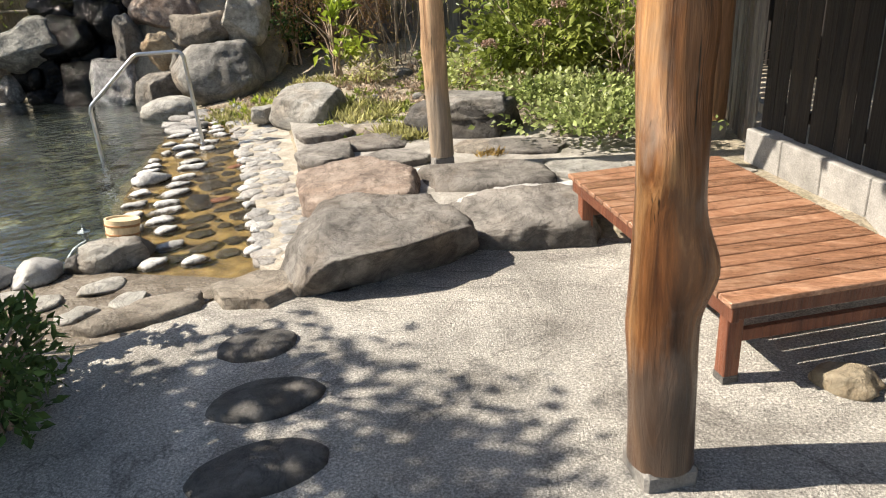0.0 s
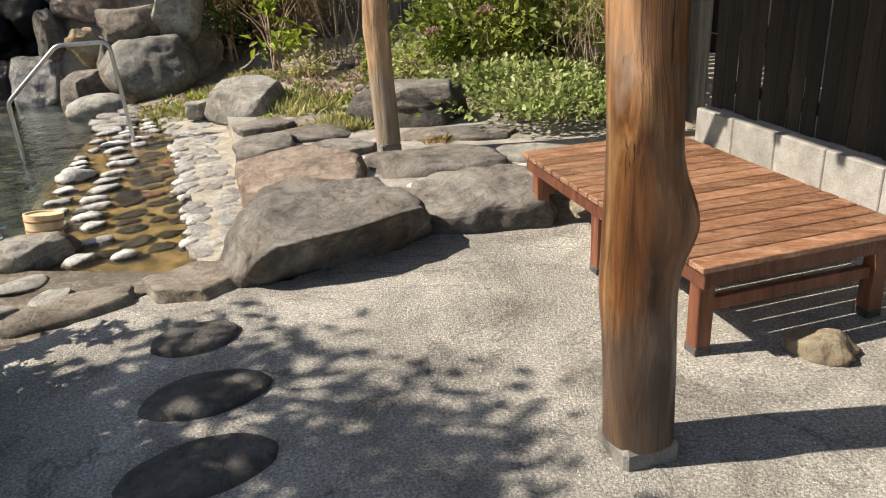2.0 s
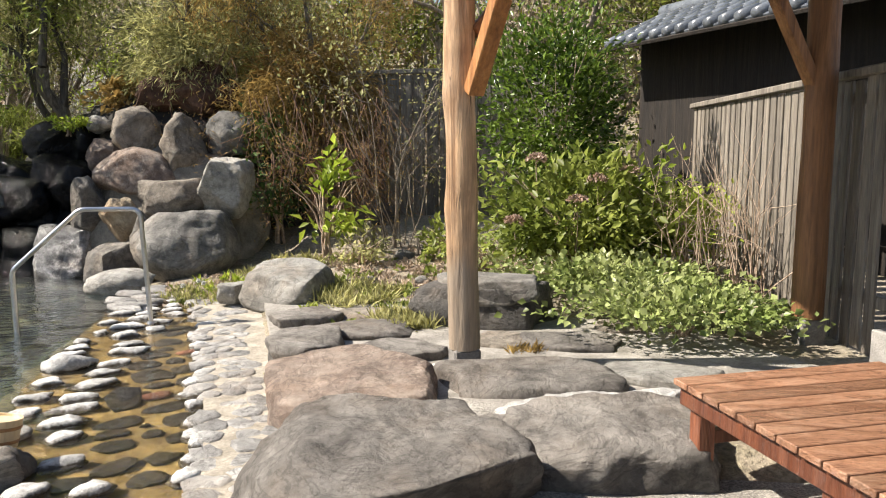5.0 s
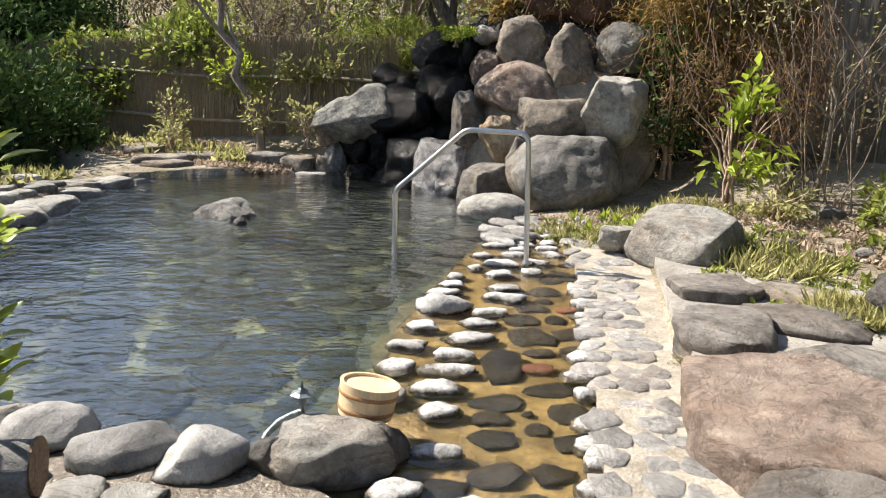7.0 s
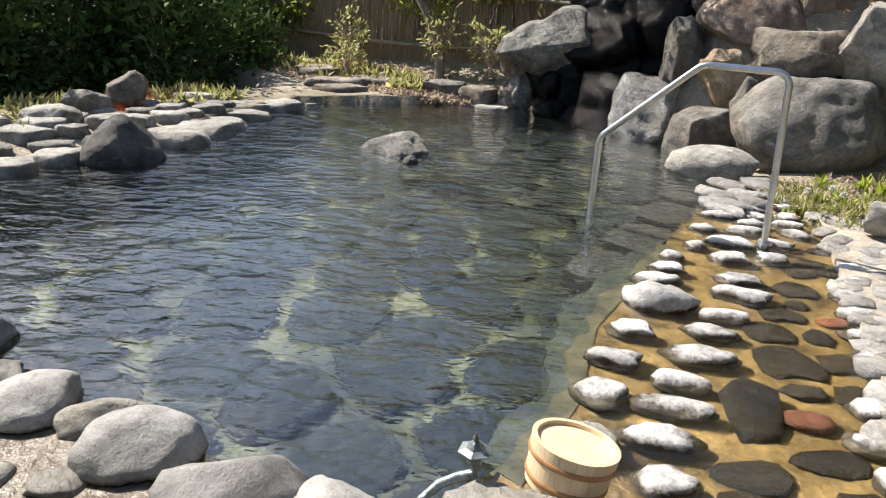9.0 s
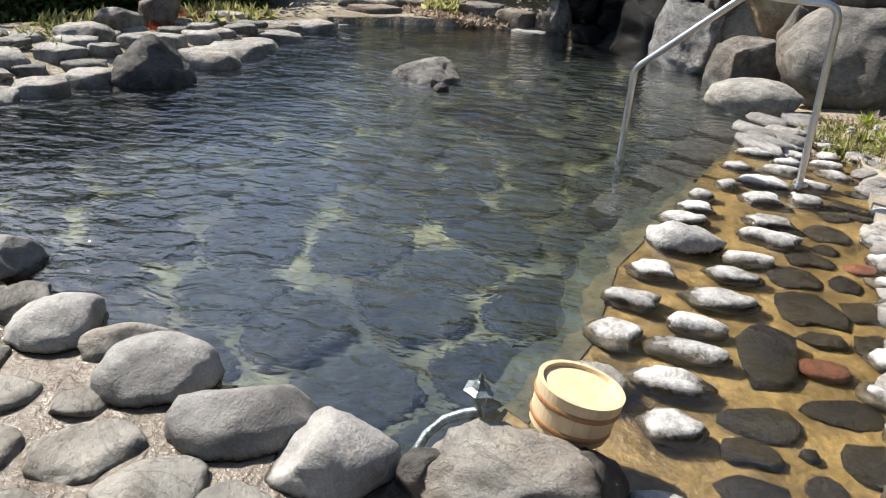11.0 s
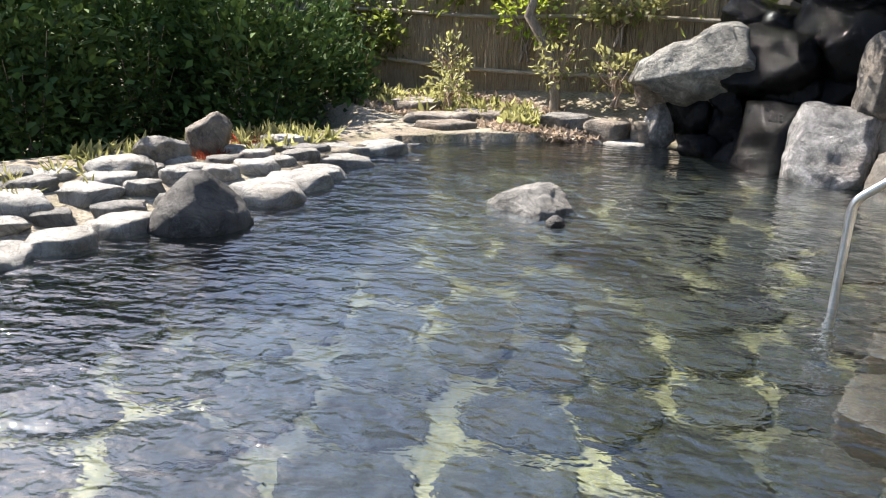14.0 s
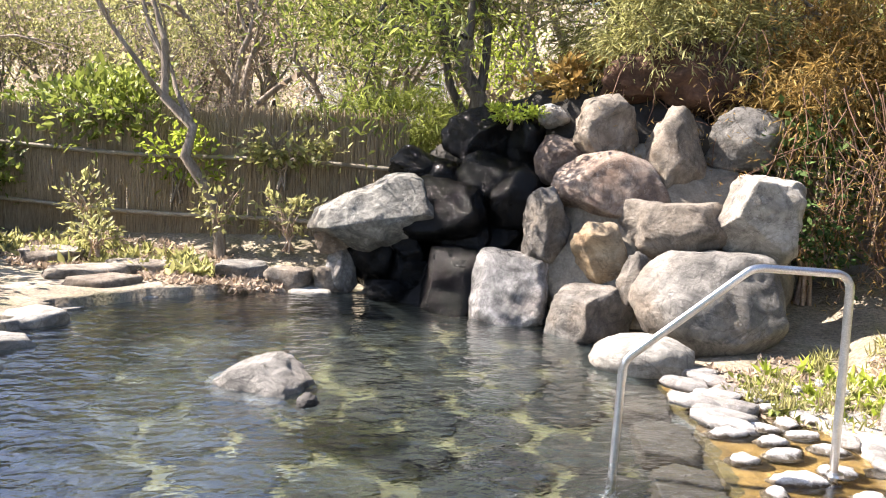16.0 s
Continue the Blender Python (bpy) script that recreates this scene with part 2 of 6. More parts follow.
def wood(name, dark, mid, light, rough=0.6, along="z", scale=9.0, tone=(0.8, 1.2), worn=0.0, foot=None):
    n = Nodes(name, rough)
    st = {"z": (1, 1, 0.07), "u": (0.25, 0.9, 1), "none": (1, 1, 1)}[along]
    c = n.ramp(n.noise(scale, 8, st, 0.65, 1.2), (0.3, dark), (0.5, mid), (0.7, light))
    c = n.mix(1.0, c, n.ramp(n.noise(scale * 9, 3, st), (0.3, 0.7), (0.7, 1.2)), "MULTIPLY")
    if worn:
        c = n.mix(1.0, c, n.ramp(n.noise(2.6, 6, (1, 1, 0.4), 0.6, 0.8), (0.36, 0.34), (0.5, 0.8), (0.62, 1.15)), "MULTIPLY")
        grey = n.ramp(n.noise(3.2, 6, (1, 1, 0.5)), (0.5, 0.0), (0.62, worn))
        c = n.mix(grey, c, (0.30, 0.265, 0.22))
        crack = n.ramp(n.noise(26, 4, (1, 1, 0.05), 0.6, 0.5), (0.34, 0.12), (0.37, 1.0))
        c = n.mix(1.0, c, crack, "MULTIPLY")
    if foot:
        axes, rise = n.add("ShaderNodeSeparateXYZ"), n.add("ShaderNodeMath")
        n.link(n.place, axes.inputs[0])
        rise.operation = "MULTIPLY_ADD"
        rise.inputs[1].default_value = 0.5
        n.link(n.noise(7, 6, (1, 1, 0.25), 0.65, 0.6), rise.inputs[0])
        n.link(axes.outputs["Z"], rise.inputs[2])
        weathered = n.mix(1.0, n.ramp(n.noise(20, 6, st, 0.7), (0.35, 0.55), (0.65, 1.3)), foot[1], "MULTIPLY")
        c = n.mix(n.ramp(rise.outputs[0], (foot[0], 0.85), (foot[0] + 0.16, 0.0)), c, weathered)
    n.colour(n.tone(c, *tone))
    n.bump((n.noise(scale, 8, st, 0.65, 1.2), 0.8, 0.03), (n.noise(scale * 9, 3, st), 0.3, 0.004))
    return n.mat


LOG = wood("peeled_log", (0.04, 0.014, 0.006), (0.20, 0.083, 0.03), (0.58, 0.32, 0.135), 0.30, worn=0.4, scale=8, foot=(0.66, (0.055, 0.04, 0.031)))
LOG_PALE = wood("pale_log", (0.28, 0.16, 0.085), (0.52, 0.34, 0.20), (0.66, 0.48, 0.31), 0.5, worn=0.25, scale=10, foot=(0.82, (0.27, 0.22, 0.17)))
ORANGE = wood("orange_brace", (0.26, 0.10, 0.03), (0.44, 0.19, 0.06), (0.58, 0.30, 0.12), 0.5)
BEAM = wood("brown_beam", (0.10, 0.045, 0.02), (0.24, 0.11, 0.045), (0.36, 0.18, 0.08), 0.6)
GREY_LOG = wood("grey_log", (0.10, 0.095, 0.09), (0.22, 0.21, 0.20), (0.36, 0.35, 0.335), 0.7, "none", 14)
SAWN = wood("sawn_end", (0.16, 0.10, 0.06), (0.28, 0.19, 0.12), (0.38, 0.28, 0.19), 0.8, "none", 20)
BENCH = wood("red_brown_slat", (0.20, 0.095, 0.055), (0.31, 0.16, 0.095), (0.43, 0.255, 0.165), 0.24, "u", 14, (0.75, 1.25))
BENCH_LEG = wood("bench_frame_wood", (0.09, 0.028, 0.014), (0.18, 0.06, 0.03), (0.26, 0.10, 0.05), 0.4, "z", 14)
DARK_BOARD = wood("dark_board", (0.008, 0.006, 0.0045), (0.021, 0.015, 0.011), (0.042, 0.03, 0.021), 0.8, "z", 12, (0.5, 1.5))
GREY_BOARD = wood("weathered_board", (0.10, 0.085, 0.07), (0.20, 0.175, 0.145), (0.30, 0.265, 0.22), 0.85, "z", 12, (0.7, 1.25))
REED = wood("reed", (0.24, 0.185, 0.12), (0.50, 0.39, 0.255), (0.66, 0.54, 0.37), 0.8, "z", 60, (0.75, 1.2))
RAIL_WOOD = wood("split_rail", (0.22, 0.18, 0.13), (0.34, 0.29, 0.22), (0.44, 0.39, 0.31), 0.8, "u", 20)
BUCKET = plain("pale_cypress", (0.62, 0.46, 0.27), (0.76, 0.61, 0.40), 10, 0.5, 80, 0.06, (0.92, 1.08), 0.93, 1.07, stretch=(1, 1, 0.2))
BAND = plain("copper_band", (0.30, 0.15, 0.06), (0.42, 0.22, 0.09), 30, 0.45, 100, 0.1)
BARK = wood("grey_bark", (0.055, 0.045, 0.036), (0.14, 0.118, 0.095), (0.27, 0.24, 0.20), 0.9, "z", 16, (0.7, 1.4))
BARK_PALE = wood("pale_bark", (0.13, 0.10, 0.075), (0.26, 0.21, 0.16), (0.42, 0.36, 0.29), 0.9, "z", 18, (0.8, 1.3))
TWIG = plain("dry_twig", (0.30, 0.21, 0.15), (0.55, 0.43, 0.33), 20, 0.9, 90, 0.2)
ROOT = plain("red_root", (0.08, 0.04, 0.026), (0.24, 0.14, 0.09), 20, 0.9, 90, 0.2)
TILE = plain("glazed_roof_tile", (0.075, 0.085, 0.10), (0.15, 0.165, 0.185), 8, 0.25, 60, 0.15, (0.8, 1.2))


def leaf(name, dark, light, rough=0.45, glow=0.25):
    n = Nodes(name, rough, 0.0, 0.4)
    big = n.ramp(n.noise(1.6, 4), (0.35, dark), (0.65, light))
    n.colour(n.tone(big, 0.55, 1.5, island=True))
    n.bsdf.inputs["Transmission Weight"].default_value = 0.0
    thin = n.add("ShaderNodeBsdfTranslucent")
    n.link(n.bsdf.inputs["Base Color"].links[0].from_socket, thin.inputs["Color"])
    mixer = n.add("ShaderNodeMixShader")
    mixer.inputs[0].default_value = glow
    n.link(n.bsdf.outputs[0], mixer.inputs[1])
    n.link(thin.outputs[0], mixer.inputs[2])
    n.link(mixer.outputs[0], n.tree.nodes["Material Output"].inputs["Surface"])
    return n.mat


LEAF = leaf("green_leaf", (0.13, 0.17, 0.028), (0.31, 0.35, 0.085), 0.45, 0.45)
LEAF_DARK = leaf("dark_leaf", (0.035, 0.075, 0.017), (0.10, 0.155, 0.04), 0.9, 0.12)
LEAF_LIME = leaf("lime_leaf", (0.24, 0.32, 0.035), (0.44, 0.52, 0.08), 0.4, 0.45)
LEAF_GLOSS = leaf("glossy_leaf", (0.055, 0.105, 0.013), (0.15, 0.22, 0.034), 0.3, 0.35)
LEAF_SPRING = leaf("spring_leaf", (0.25, 0.255, 0.09), (0.46, 0.44, 0.20), 0.5, 0.5)
LEAF_RUST = leaf("rusty_needle", (0.22, 0.13, 0.04), (0.42, 0.30, 0.10), 0.7, 0.4)
LEAF_IVY = leaf("ivy_leaf", (0.18, 0.24, 0.06), (0.42, 0.46, 0.20), 0.4, 0.35)
LEAF_DRY = leaf("dry_leaf", (0.30, 0.225, 0.16), (0.56, 0.46, 0.36), 0.8, 0.35)
GRASS = leaf("grass_blade", (0.26, 0.26, 0.08), (0.50, 0.47, 0.22), 0.6, 0.4)
BLOSSOM = leaf("white_blossom", (0.62, 0.62, 0.58), (0.80, 0.79, 0.76), 0.6, 0.4)
FLOWER_RED = leaf("red_leaf", (0.28, 0.06, 0.03), (0.46, 0.13, 0.07), 0.6, 0.3)
FLOWER_DRY = leaf("faded_flower", (0.36, 0.25, 0.19), (0.58, 0.44, 0.36), 0.7, 0.3)


def water_material(name, tint, ripple, size, gloss):
    """Clear water; its wavelets run out from the fall, so their crests lie across the pool."""
    n = Nodes(name, 0.01)
    n.bsdf.inputs["Transmission Weight"].default_value, n.bsdf.inputs["IOR"].default_value = 1.0, 1.33
    n.bsdf.inputs["Coat Weight"].default_value, n.bsdf.inputs["Coat IOR"].default_value, n.bsdf.inputs["Coat Roughness"].default_value = gloss, 1.64, 0.015
    n.colour(tint)
    turned = n.add("ShaderNodeMapping")
    turned.inputs["Rotation"].default_value = (0, 0, radians(-38))
    n.link(n.place, turned.inputs["Vector"])
    n.place = turned.outputs["Vector"]
    waves = n.noise(size * 0.28, 2, (0.9, 1.2, 1), 0.5), n.noise(size, 2, (0.72, 1.2, 1), 0.5, 0.4), n.noise(size * 2.6, 2, (0.8, 1.2, 1), 0.5)
    n.bump((waves[0], ripple, 0.05), (waves[1], ripple, 0.03), (waves[2], ripple * 0.8, 0.008))
    n.link(n.bsdf.inputs["Normal"].links[0].from_socket, n.bsdf.inputs["Coat Normal"])
    n.bump((waves[0], ripple * 0.22, 0.04), (waves[1], ripple * 0.38, 0.03), (waves[2], ripple * 0.5, 0.008))
    return n.mat


WATER = water_material("pool_water", (0.28, 0.42, 0.55), 0.75, 11.0, 1.0)
WATER_THIN = water_material("shallow_water", (0.90, 0.90, 0.84), 0.35, 16.0, 0.3)


def ground_material():
    n = Nodes("soil", 0.95)
    c = n.ramp(n.noise(1.1, 8, warp=0.5), (0.3, (0.16, 0.13, 0.09)), (0.5, (0.30, 0.255, 0.19)), (0.7, (0.46, 0.41, 0.325)))
    c = n.mix(n.ramp(n.noise(3.5, 6), (0.48, 0.0), (0.66, 0.45)), c, (0.15, 0.15, 0.055))
    c = n.mix(1.0, c, n.ramp(n.noise(45, 4), (0.3, 0.55), (0.7, 1.4)), "MULTIPLY")
    n.colour(c)
    n.bump((n.noise(6, 8), 0.8, 0.08), (n.noise(45, 4), 0.7, 0.02))
    return n.mat


SOIL = ground_material()


# ---- building helpers ----
def finish(bm, name, mat, smooth=True):
    me = bpy.data.meshes.new(name)
    bm.normal_update()
    bm.to_mesh(me)
    bm.free()
    if smooth:
        me.shade_smooth()
    me.materials.append(mat)
    return me


def part(name, bm, material, parent=None, label="", smooth=False, m=None):
    me = bm if isinstance(bm, bpy.types.Mesh) else finish(bm, name, material, smooth)
    if isinstance(bm, bpy.types.Mesh) and not me.materials:
        me.materials.append(material)
    ob = new(name, me)
    if parent:
        ob.parent = parent
    if m is not None:
        ob.matrix_local = m
    return tagged(ob, label)


def empty(name, m, label, category, group="", kind=""):
    ob = new(name)
    ob.empty_display_size = 0.1
    ob.matrix_world = m
    return tagged(ob, label, category, group, kind)


def box(sx, sy, sz, bevel=0.004, m=None):
    bm = bmesh.new()
    bmesh.ops.create_cube(bm, size=1.0)
    bmesh.ops.scale(bm, vec=(sx, sy, sz), verts=bm.verts)
    if bevel:
        bmesh.ops.bevel(bm, geom=bm.edges[:], offset=bevel, segments=1, affect="EDGES")
    if m is not None:
        bmesh.ops.transform(bm, matrix=m, verts=bm.verts)
    return bm


def mesh_np(name, verts, faces, mat, smooth=False):
    """A mesh from numpy arrays of points and of triangles or quads."""
    verts, faces = np.asarray(verts, np.float32), np.asarray(faces, np.int32)
    me = bpy.data.meshes.new(name)
    me.vertices.add(len(verts))
    me.vertices.foreach_set("co", verts.ravel())
    k = faces.shape[1]
    me.loops.add(faces.size)
    me.loops.foreach_set("vertex_index", faces.ravel())
    me.polygons.add(len(faces))
    me.polygons.foreach_set("loop_start", np.arange(0, faces.size, k, dtype=np.int32))
    me.update(calc_edges=True)
    if smooth:
        me.shade_smooth()
    me.materials.append(mat)
    return me


def tube_arrays(paths, sides=6):
    """Tapered tubes along (points, first radius, last radius)."""
    vs, fs, at = [], [], 0
    turn = np.linspace(0, 2 * np.pi, sides, endpoint=False)
    for pts, r0, r1 in paths:
        pts = np.asarray(pts, float)
        along = np.gradient(pts, axis=0)
        along /= np.linalg.norm(along, axis=1)[:, None] + 1e-9
        side = np.cross(along, (0.31, 0.17, 0.93) if abs(along[0][2]) < 0.9 else (1.0, 0.1, 0.0))
        side /= np.linalg.norm(side, axis=1)[:, None] + 1e-9
        other = np.cross(along, side)
        r = np.linspace(r0, r1, len(pts))[:, None, None]
        ring = pts[:, None] + r * (np.cos(turn)[None, :, None] * side[:, None] + np.sin(turn)[None, :, None] * other[:, None])
        vs.append(ring.reshape(-1, 3))
        a = np.arange(len(pts) - 1)[:, None] * sides + np.arange(sides)[None]
        b = np.arange(len(pts) - 1)[:, None] * sides + (np.arange(sides)[None] + 1) % sides
        fs.append(np.stack([a, b, b + sides, a + sides], -1).reshape(-1, 4) + at)
        at += len(pts) * sides
    return np.concatenate(vs), np.concatenate(fs)


def tubes(name, paths, mat, sides=6):
    v, f = tube_arrays(paths, sides)
    return mesh_np(name, v, f, mat, True)


def leaves(name, pos, length, width, mat, rng, up=0.35, out=None, droop=0.0):
    """One folded leaf at each place."""
    n = len(pos)
    a = rng.normal(size=(n, 3))
    if out is not None:
        a = a * 0.8 + out * 1.1
    a[:, 2] += up - droop
    a /= np.linalg.norm(a, axis=1)[:, None]
    s = np.cross(a, rng.normal(size=(n, 3)) * 0.6 + (0, 0, 1.0))
    s /= np.linalg.norm(s, axis=1)[:, None] + 1e-9
    nor = np.cross(s, a)
    big = (length * rng.uniform(0.6, 1.25, n))[:, None]
    wide = big * (width / length) * 0.5
    mid = pos + a * big * 0.45
    v = np.stack([pos, mid + s * wide + nor * wide * 0.35, pos + a * big - nor * big * 0.12, mid - s * wide + nor * wide * 0.35], 1)
    k = np.arange(n)[:, None] * 4
    f = np.concatenate([k + (0, 1, 2), k + (0, 2, 3)])
    return mesh_np(name, v.reshape(-1, 3), f, mat)


def clumps(rng, centre, radii, n, count, spread=0.18, hollow=0.45, low=-1.0):
    """Places of leaves gathered in clumps near the outside of a bent ellipsoid."""
    d = rng.normal(size=(count, 3))
    d /= np.linalg.norm(d, axis=1)[:, None]
    d[:, 2] = np.maximum(d[:, 2], low)
    c = d * rng.uniform(hollow, 1.0, count)[:, None] * rng.uniform(0.75, 1.15, count)[:, None]
    k = rng.integers(0, count, n)
    p = c[k] + rng.normal(size=(n, 3)) * spread
    return np.asarray(centre) + p * radii, p / (np.linalg.norm(p, axis=1)[:, None] + 1e-6)


def grow(rng, start, way, length, radius, depth, paths, tips, bend=0.25, lift=0.1, forks=3):
    """Limbs that fork; fills paths with tubes and tips with places for leaves."""
    steps = 6 if depth > 1 else 4
    p, d, pts = np.array(start, float), np.array(way, float), [np.array(start, float)]
    for _ in range(steps):
        d = d + rng.normal(size=3) * bend * 0.5 + (0, 0, lift * 0.3)
        d /= np.linalg.norm(d)
        p = p + d * length / steps
        pts.append(p.copy())
    paths.append((pts, radius, radius * (0.55 if depth else 0.25)))
    if depth <= 1:
        tips.extend(pts[1:])
    if depth:
        for k in range(forks):
            q = pts[-1 - (k % 3)] if k else pts[-1]
            e = d + rng.normal(size=3) * 0.65
            e /= np.linalg.norm(e)
            grow(rng, q, e, length * rng.uniform(0.55, 0.8), radius * 0.5, depth - 1, paths, tips, bend, lift, forks)


def tree(name, x, y, z, height, radius, seed, leaf_mat, leaf_size, per_tip, label, bark=BARK, lean=(0, 0), forks=3, depth=3, spread=0.22, group="", trunk_share=0.4, category="tree", droop=0.0, thin=0.5):
    rng = np.random.default_rng(seed)
    ob = empty(name, pose(x, y, z), label, category, group)
    paths, tips = [], []
    way = np.array([lean[0], lean[1], 1.0])
    trunk = [np.zeros(3) - (0, 0, 0.15)]
    for k in range(1, 8):
        trunk.append(way * height * trunk_share * k / 7 + np.r_[rng.normal(size=2) * 0.025 * height * trunk_share, 0])
    part("trunk", tubes("trunk", [(trunk, radius * 1.15, radius * 0.75)], bark, 10), bark, ob)
    for k in range(forks + 1):
        d = way * 0.9 + np.r_[rng.normal(size=2) * 0.55, 0.25]
        grow(rng, trunk[-1 - (k % 4)], d / np.linalg.norm(d), height * (1 - trunk_share) * rng.uniform(0.35, 0.5), radius * 0.55, depth - 1, paths, tips, forks=forks)
    part("branching", tubes("branching", paths, bark, 5), bark, ob)
    if per_tip:
        t = np.array(tips)
        p = np.repeat(t, per_tip, 0)
        p = p + rng.normal(size=p.shape) * spread
        part("crown", leaves("crown", p, leaf_size, leaf_size * thin, leaf_mat, rng, droop=droop), leaf_mat, ob)
    return ob


def bush(name, x, y, z, rx, ry, rz, n, leaf_size, mat, seed, label, count=60, stem=TWIG, stems=9, category="shrub", group="", width=0.5, low=-0.6, spread=0.16, up=0.35, hollow=0.45):
    """A shrub from its foot: forked stems under a crown of clumped leaves."""
    rng = np.random.default_rng(seed)
    ob = empty(name, pose(x, y, z), label, category, group)
    paths = []
    for k in range(stems):
        a = rng.uniform(0, 2 * np.pi)
        end = np.array([np.cos(a) * rx * 0.7, np.sin(a) * ry * 0.7, rz * rng.uniform(1.0, 1.7)])
        pts = [end * np.array([f * f, f * f, f]) + rng.normal(size=3) * 0.02 * (f > 0) for f in np.linspace(0, 1, 6)]
        pts[0] = np.array([np.cos(a) * 0.05, np.sin(a) * 0.05, -0.05])
        paths.append((pts, 0.011 + 0.008 * rz, 0.003))
    for path in paths:
        part("stem", tubes("stem", [path], stem, 5), stem, ob)
    p, out = clumps(rng, (0, 0, rz), (rx, ry, rz), n, count, spread, hollow, low)
    p[:, 2] = np.maximum(p[:, 2], 0.02)
    part("foliage", leaves("foliage", p, leaf_size, leaf_size * width, mat, rng, up, out), mat, ob)
    return ob


def stone_mesh(name, seed, cuts=3, rough=0.14, level=3, mat=ROCK, size=(1, 1, 1), flat=0.0, low=-0.7, sides=0):
    """A worn stone of the given half sizes: a ball cut by blunt planes and roughened."""
    rng = random.Random(seed)
    bm = bmesh.new()
    bmesh.ops.create_icosphere(bm, subdivisions=level, radius=1.0)
    planes = []
    for _ in range(cuts):
        v = Vector((rng.gauss(0, 1), rng.gauss(0, 1), rng.gauss(0.2, 0.8))).normalized()
        planes.append((v, rng.uniform(0.55, 0.85)))
    for k in range(sides):
        a = (k + rng.uniform(-0.35, 0.35)) * 2 * math.pi / sides
        planes.append((Vector((math.cos(a), math.sin(a), rng.uniform(0.0, 0.25))).normalized(), rng.uniform(0.62, 0.86)))
    shift = Vector((rng.uniform(-50, 50), rng.uniform(-50, 50), rng.uniform(-50, 50)))
    for v in bm.verts:
        p = v.co.copy()
        for way, at in planes:
            over = p.dot(way) - at
            if over > 0:
                p -= way * over * 0.94
        if flat and p.z > 1 - flat:
            p.z = 1 - flat + (p.z - 1 + flat) * 0.18
        k = 1 + rough * (noise.noise(p * 1.3 + shift) + 0.5 * noise.noise(p * 3.1 + shift) + 0.3 * noise.noise(p * 6.3 + shift) + 0.14 * noise.noise(p * 13.0 + shift))
        p *= k
        if p.z < low:
            p.z = low
        v.co = Vector((p.x * size[0], p.y * size[1], p.z * size[2]))
    return finish(bm, name, mat)


COUNT = [0]


def rock(x, y, z, w, d, h, yaw, mat=ROCK, label="rounded grey boulder", name="boulder", cuts=4, rough=0.16, flat=0.0, level=4, group="", category="rock", tilt=0.0, share=0.5, sides=0, peak=0.0, lean=(0, 0)):
    """A stone with its foot at z, w wide, d deep and h tall above z; part of it is sunk below."""
    COUNT[0] += 1
    half = h / (1 - flat * 0.6) / (1 + share)
    me = stone_mesh(name, 100 + COUNT[0], cuts, rough, level, mat, (w * (0.6 if sides else 0.53), d * (0.6 if sides else 0.53), half), flat, sides=sides)
    for v in me.vertices if peak else ():
        k = 1 - peak * max(0, v.co.z / half + 0.3) / 1.3
        v.co = (v.co.x * k * 1.15, v.co.y * k * 1.15, v.co.z)
    for v in me.vertices if lean != (0, 0) else ():
        v.co = (v.co.x + lean[0] * (v.co.z + half * 0.5), v.co.y + lean[1] * (v.co.z + half * 0.5), v.co.z)
    ob = new(name, me)
    ob.matrix_world = pose(x, y, z + half * share, tilt, 0, yaw)
    return tagged(ob, label, category, group)


def slab(x, y, z, w, d, h, yaw, mat=ROCK, label="flat paving rock set in mortar", name="flat_rock", group="terrace rocks", cuts=5):
    if group == "flat rim stones":
        return rock(x, y, z - 0.025, w * 1.08, d * 1.08, h * 0.85, yaw, mat, label, name, 3, 0.2, 0.6, 3, group, share=0.25, sides=6)
    return rock(x, y, z, w, d, h, yaw, mat, label, name, cuts, 0.14, 0.62, 4, group, share=0.25, sides=7)


def placed(x, y, z, w, d, h, yaw, mat=ROCK, label="boulder in the waterfall wall", cuts=9, rough=0.2, tilt=0.0):
    """A boulder of the waterfall, by its middle."""
    COUNT[0] += 1
    me = stone_mesh("boulder", 300 + COUNT[0], cuts, rough, 4, mat, (w * 0.55, d * 0.6, h * 0.56), low=-1.2)
    ob = new("boulder", me)
    ob.matrix_world = pose(x, y, z, 0, tilt, yaw)
    return tagged(ob, label, "rock", "waterfall boulders")


def hewn(x, y, z, half, planes, mat, label, name="boulder", group="terrace rocks", rough=0.1, seed=1, ease=0.88, turn=(0, 0, 0)):
    """A stone cut by chosen planes (normal, distance from its middle in metres) and weathered."""
    bm = bmesh.new()
    bmesh.ops.create_icosphere(bm, subdivisions=5, radius=1.0)
    shift = Vector((seed * 3.7, seed * 1.9, seed * 5.3))
    size = min(half)
    for v in bm.verts:
        p = Vector((v.co.x * half[0], v.co.y * half[1], v.co.z * half[2]))
        for way, at in planes:
            n = Vector(way).normalized()
            over = p.dot(n) - at
            if over > 0:
                p -= n * over * ease
        q = p / size
        k = noise.noise(q * 0.9 + shift) + 0.45 * noise.noise(q * 2.3 + shift) + 0.25 * noise.noise(q * 5.1 + shift) + 0.1 * noise.noise(q * 11.0 + shift)
        v.co = p + p.normalized() * rough * size * k
    ob = new(name, finish(bm, name, mat))
    ob.matrix_world = pose(x, y, z, *turn)
    return tagged(ob, label, "rock", group)


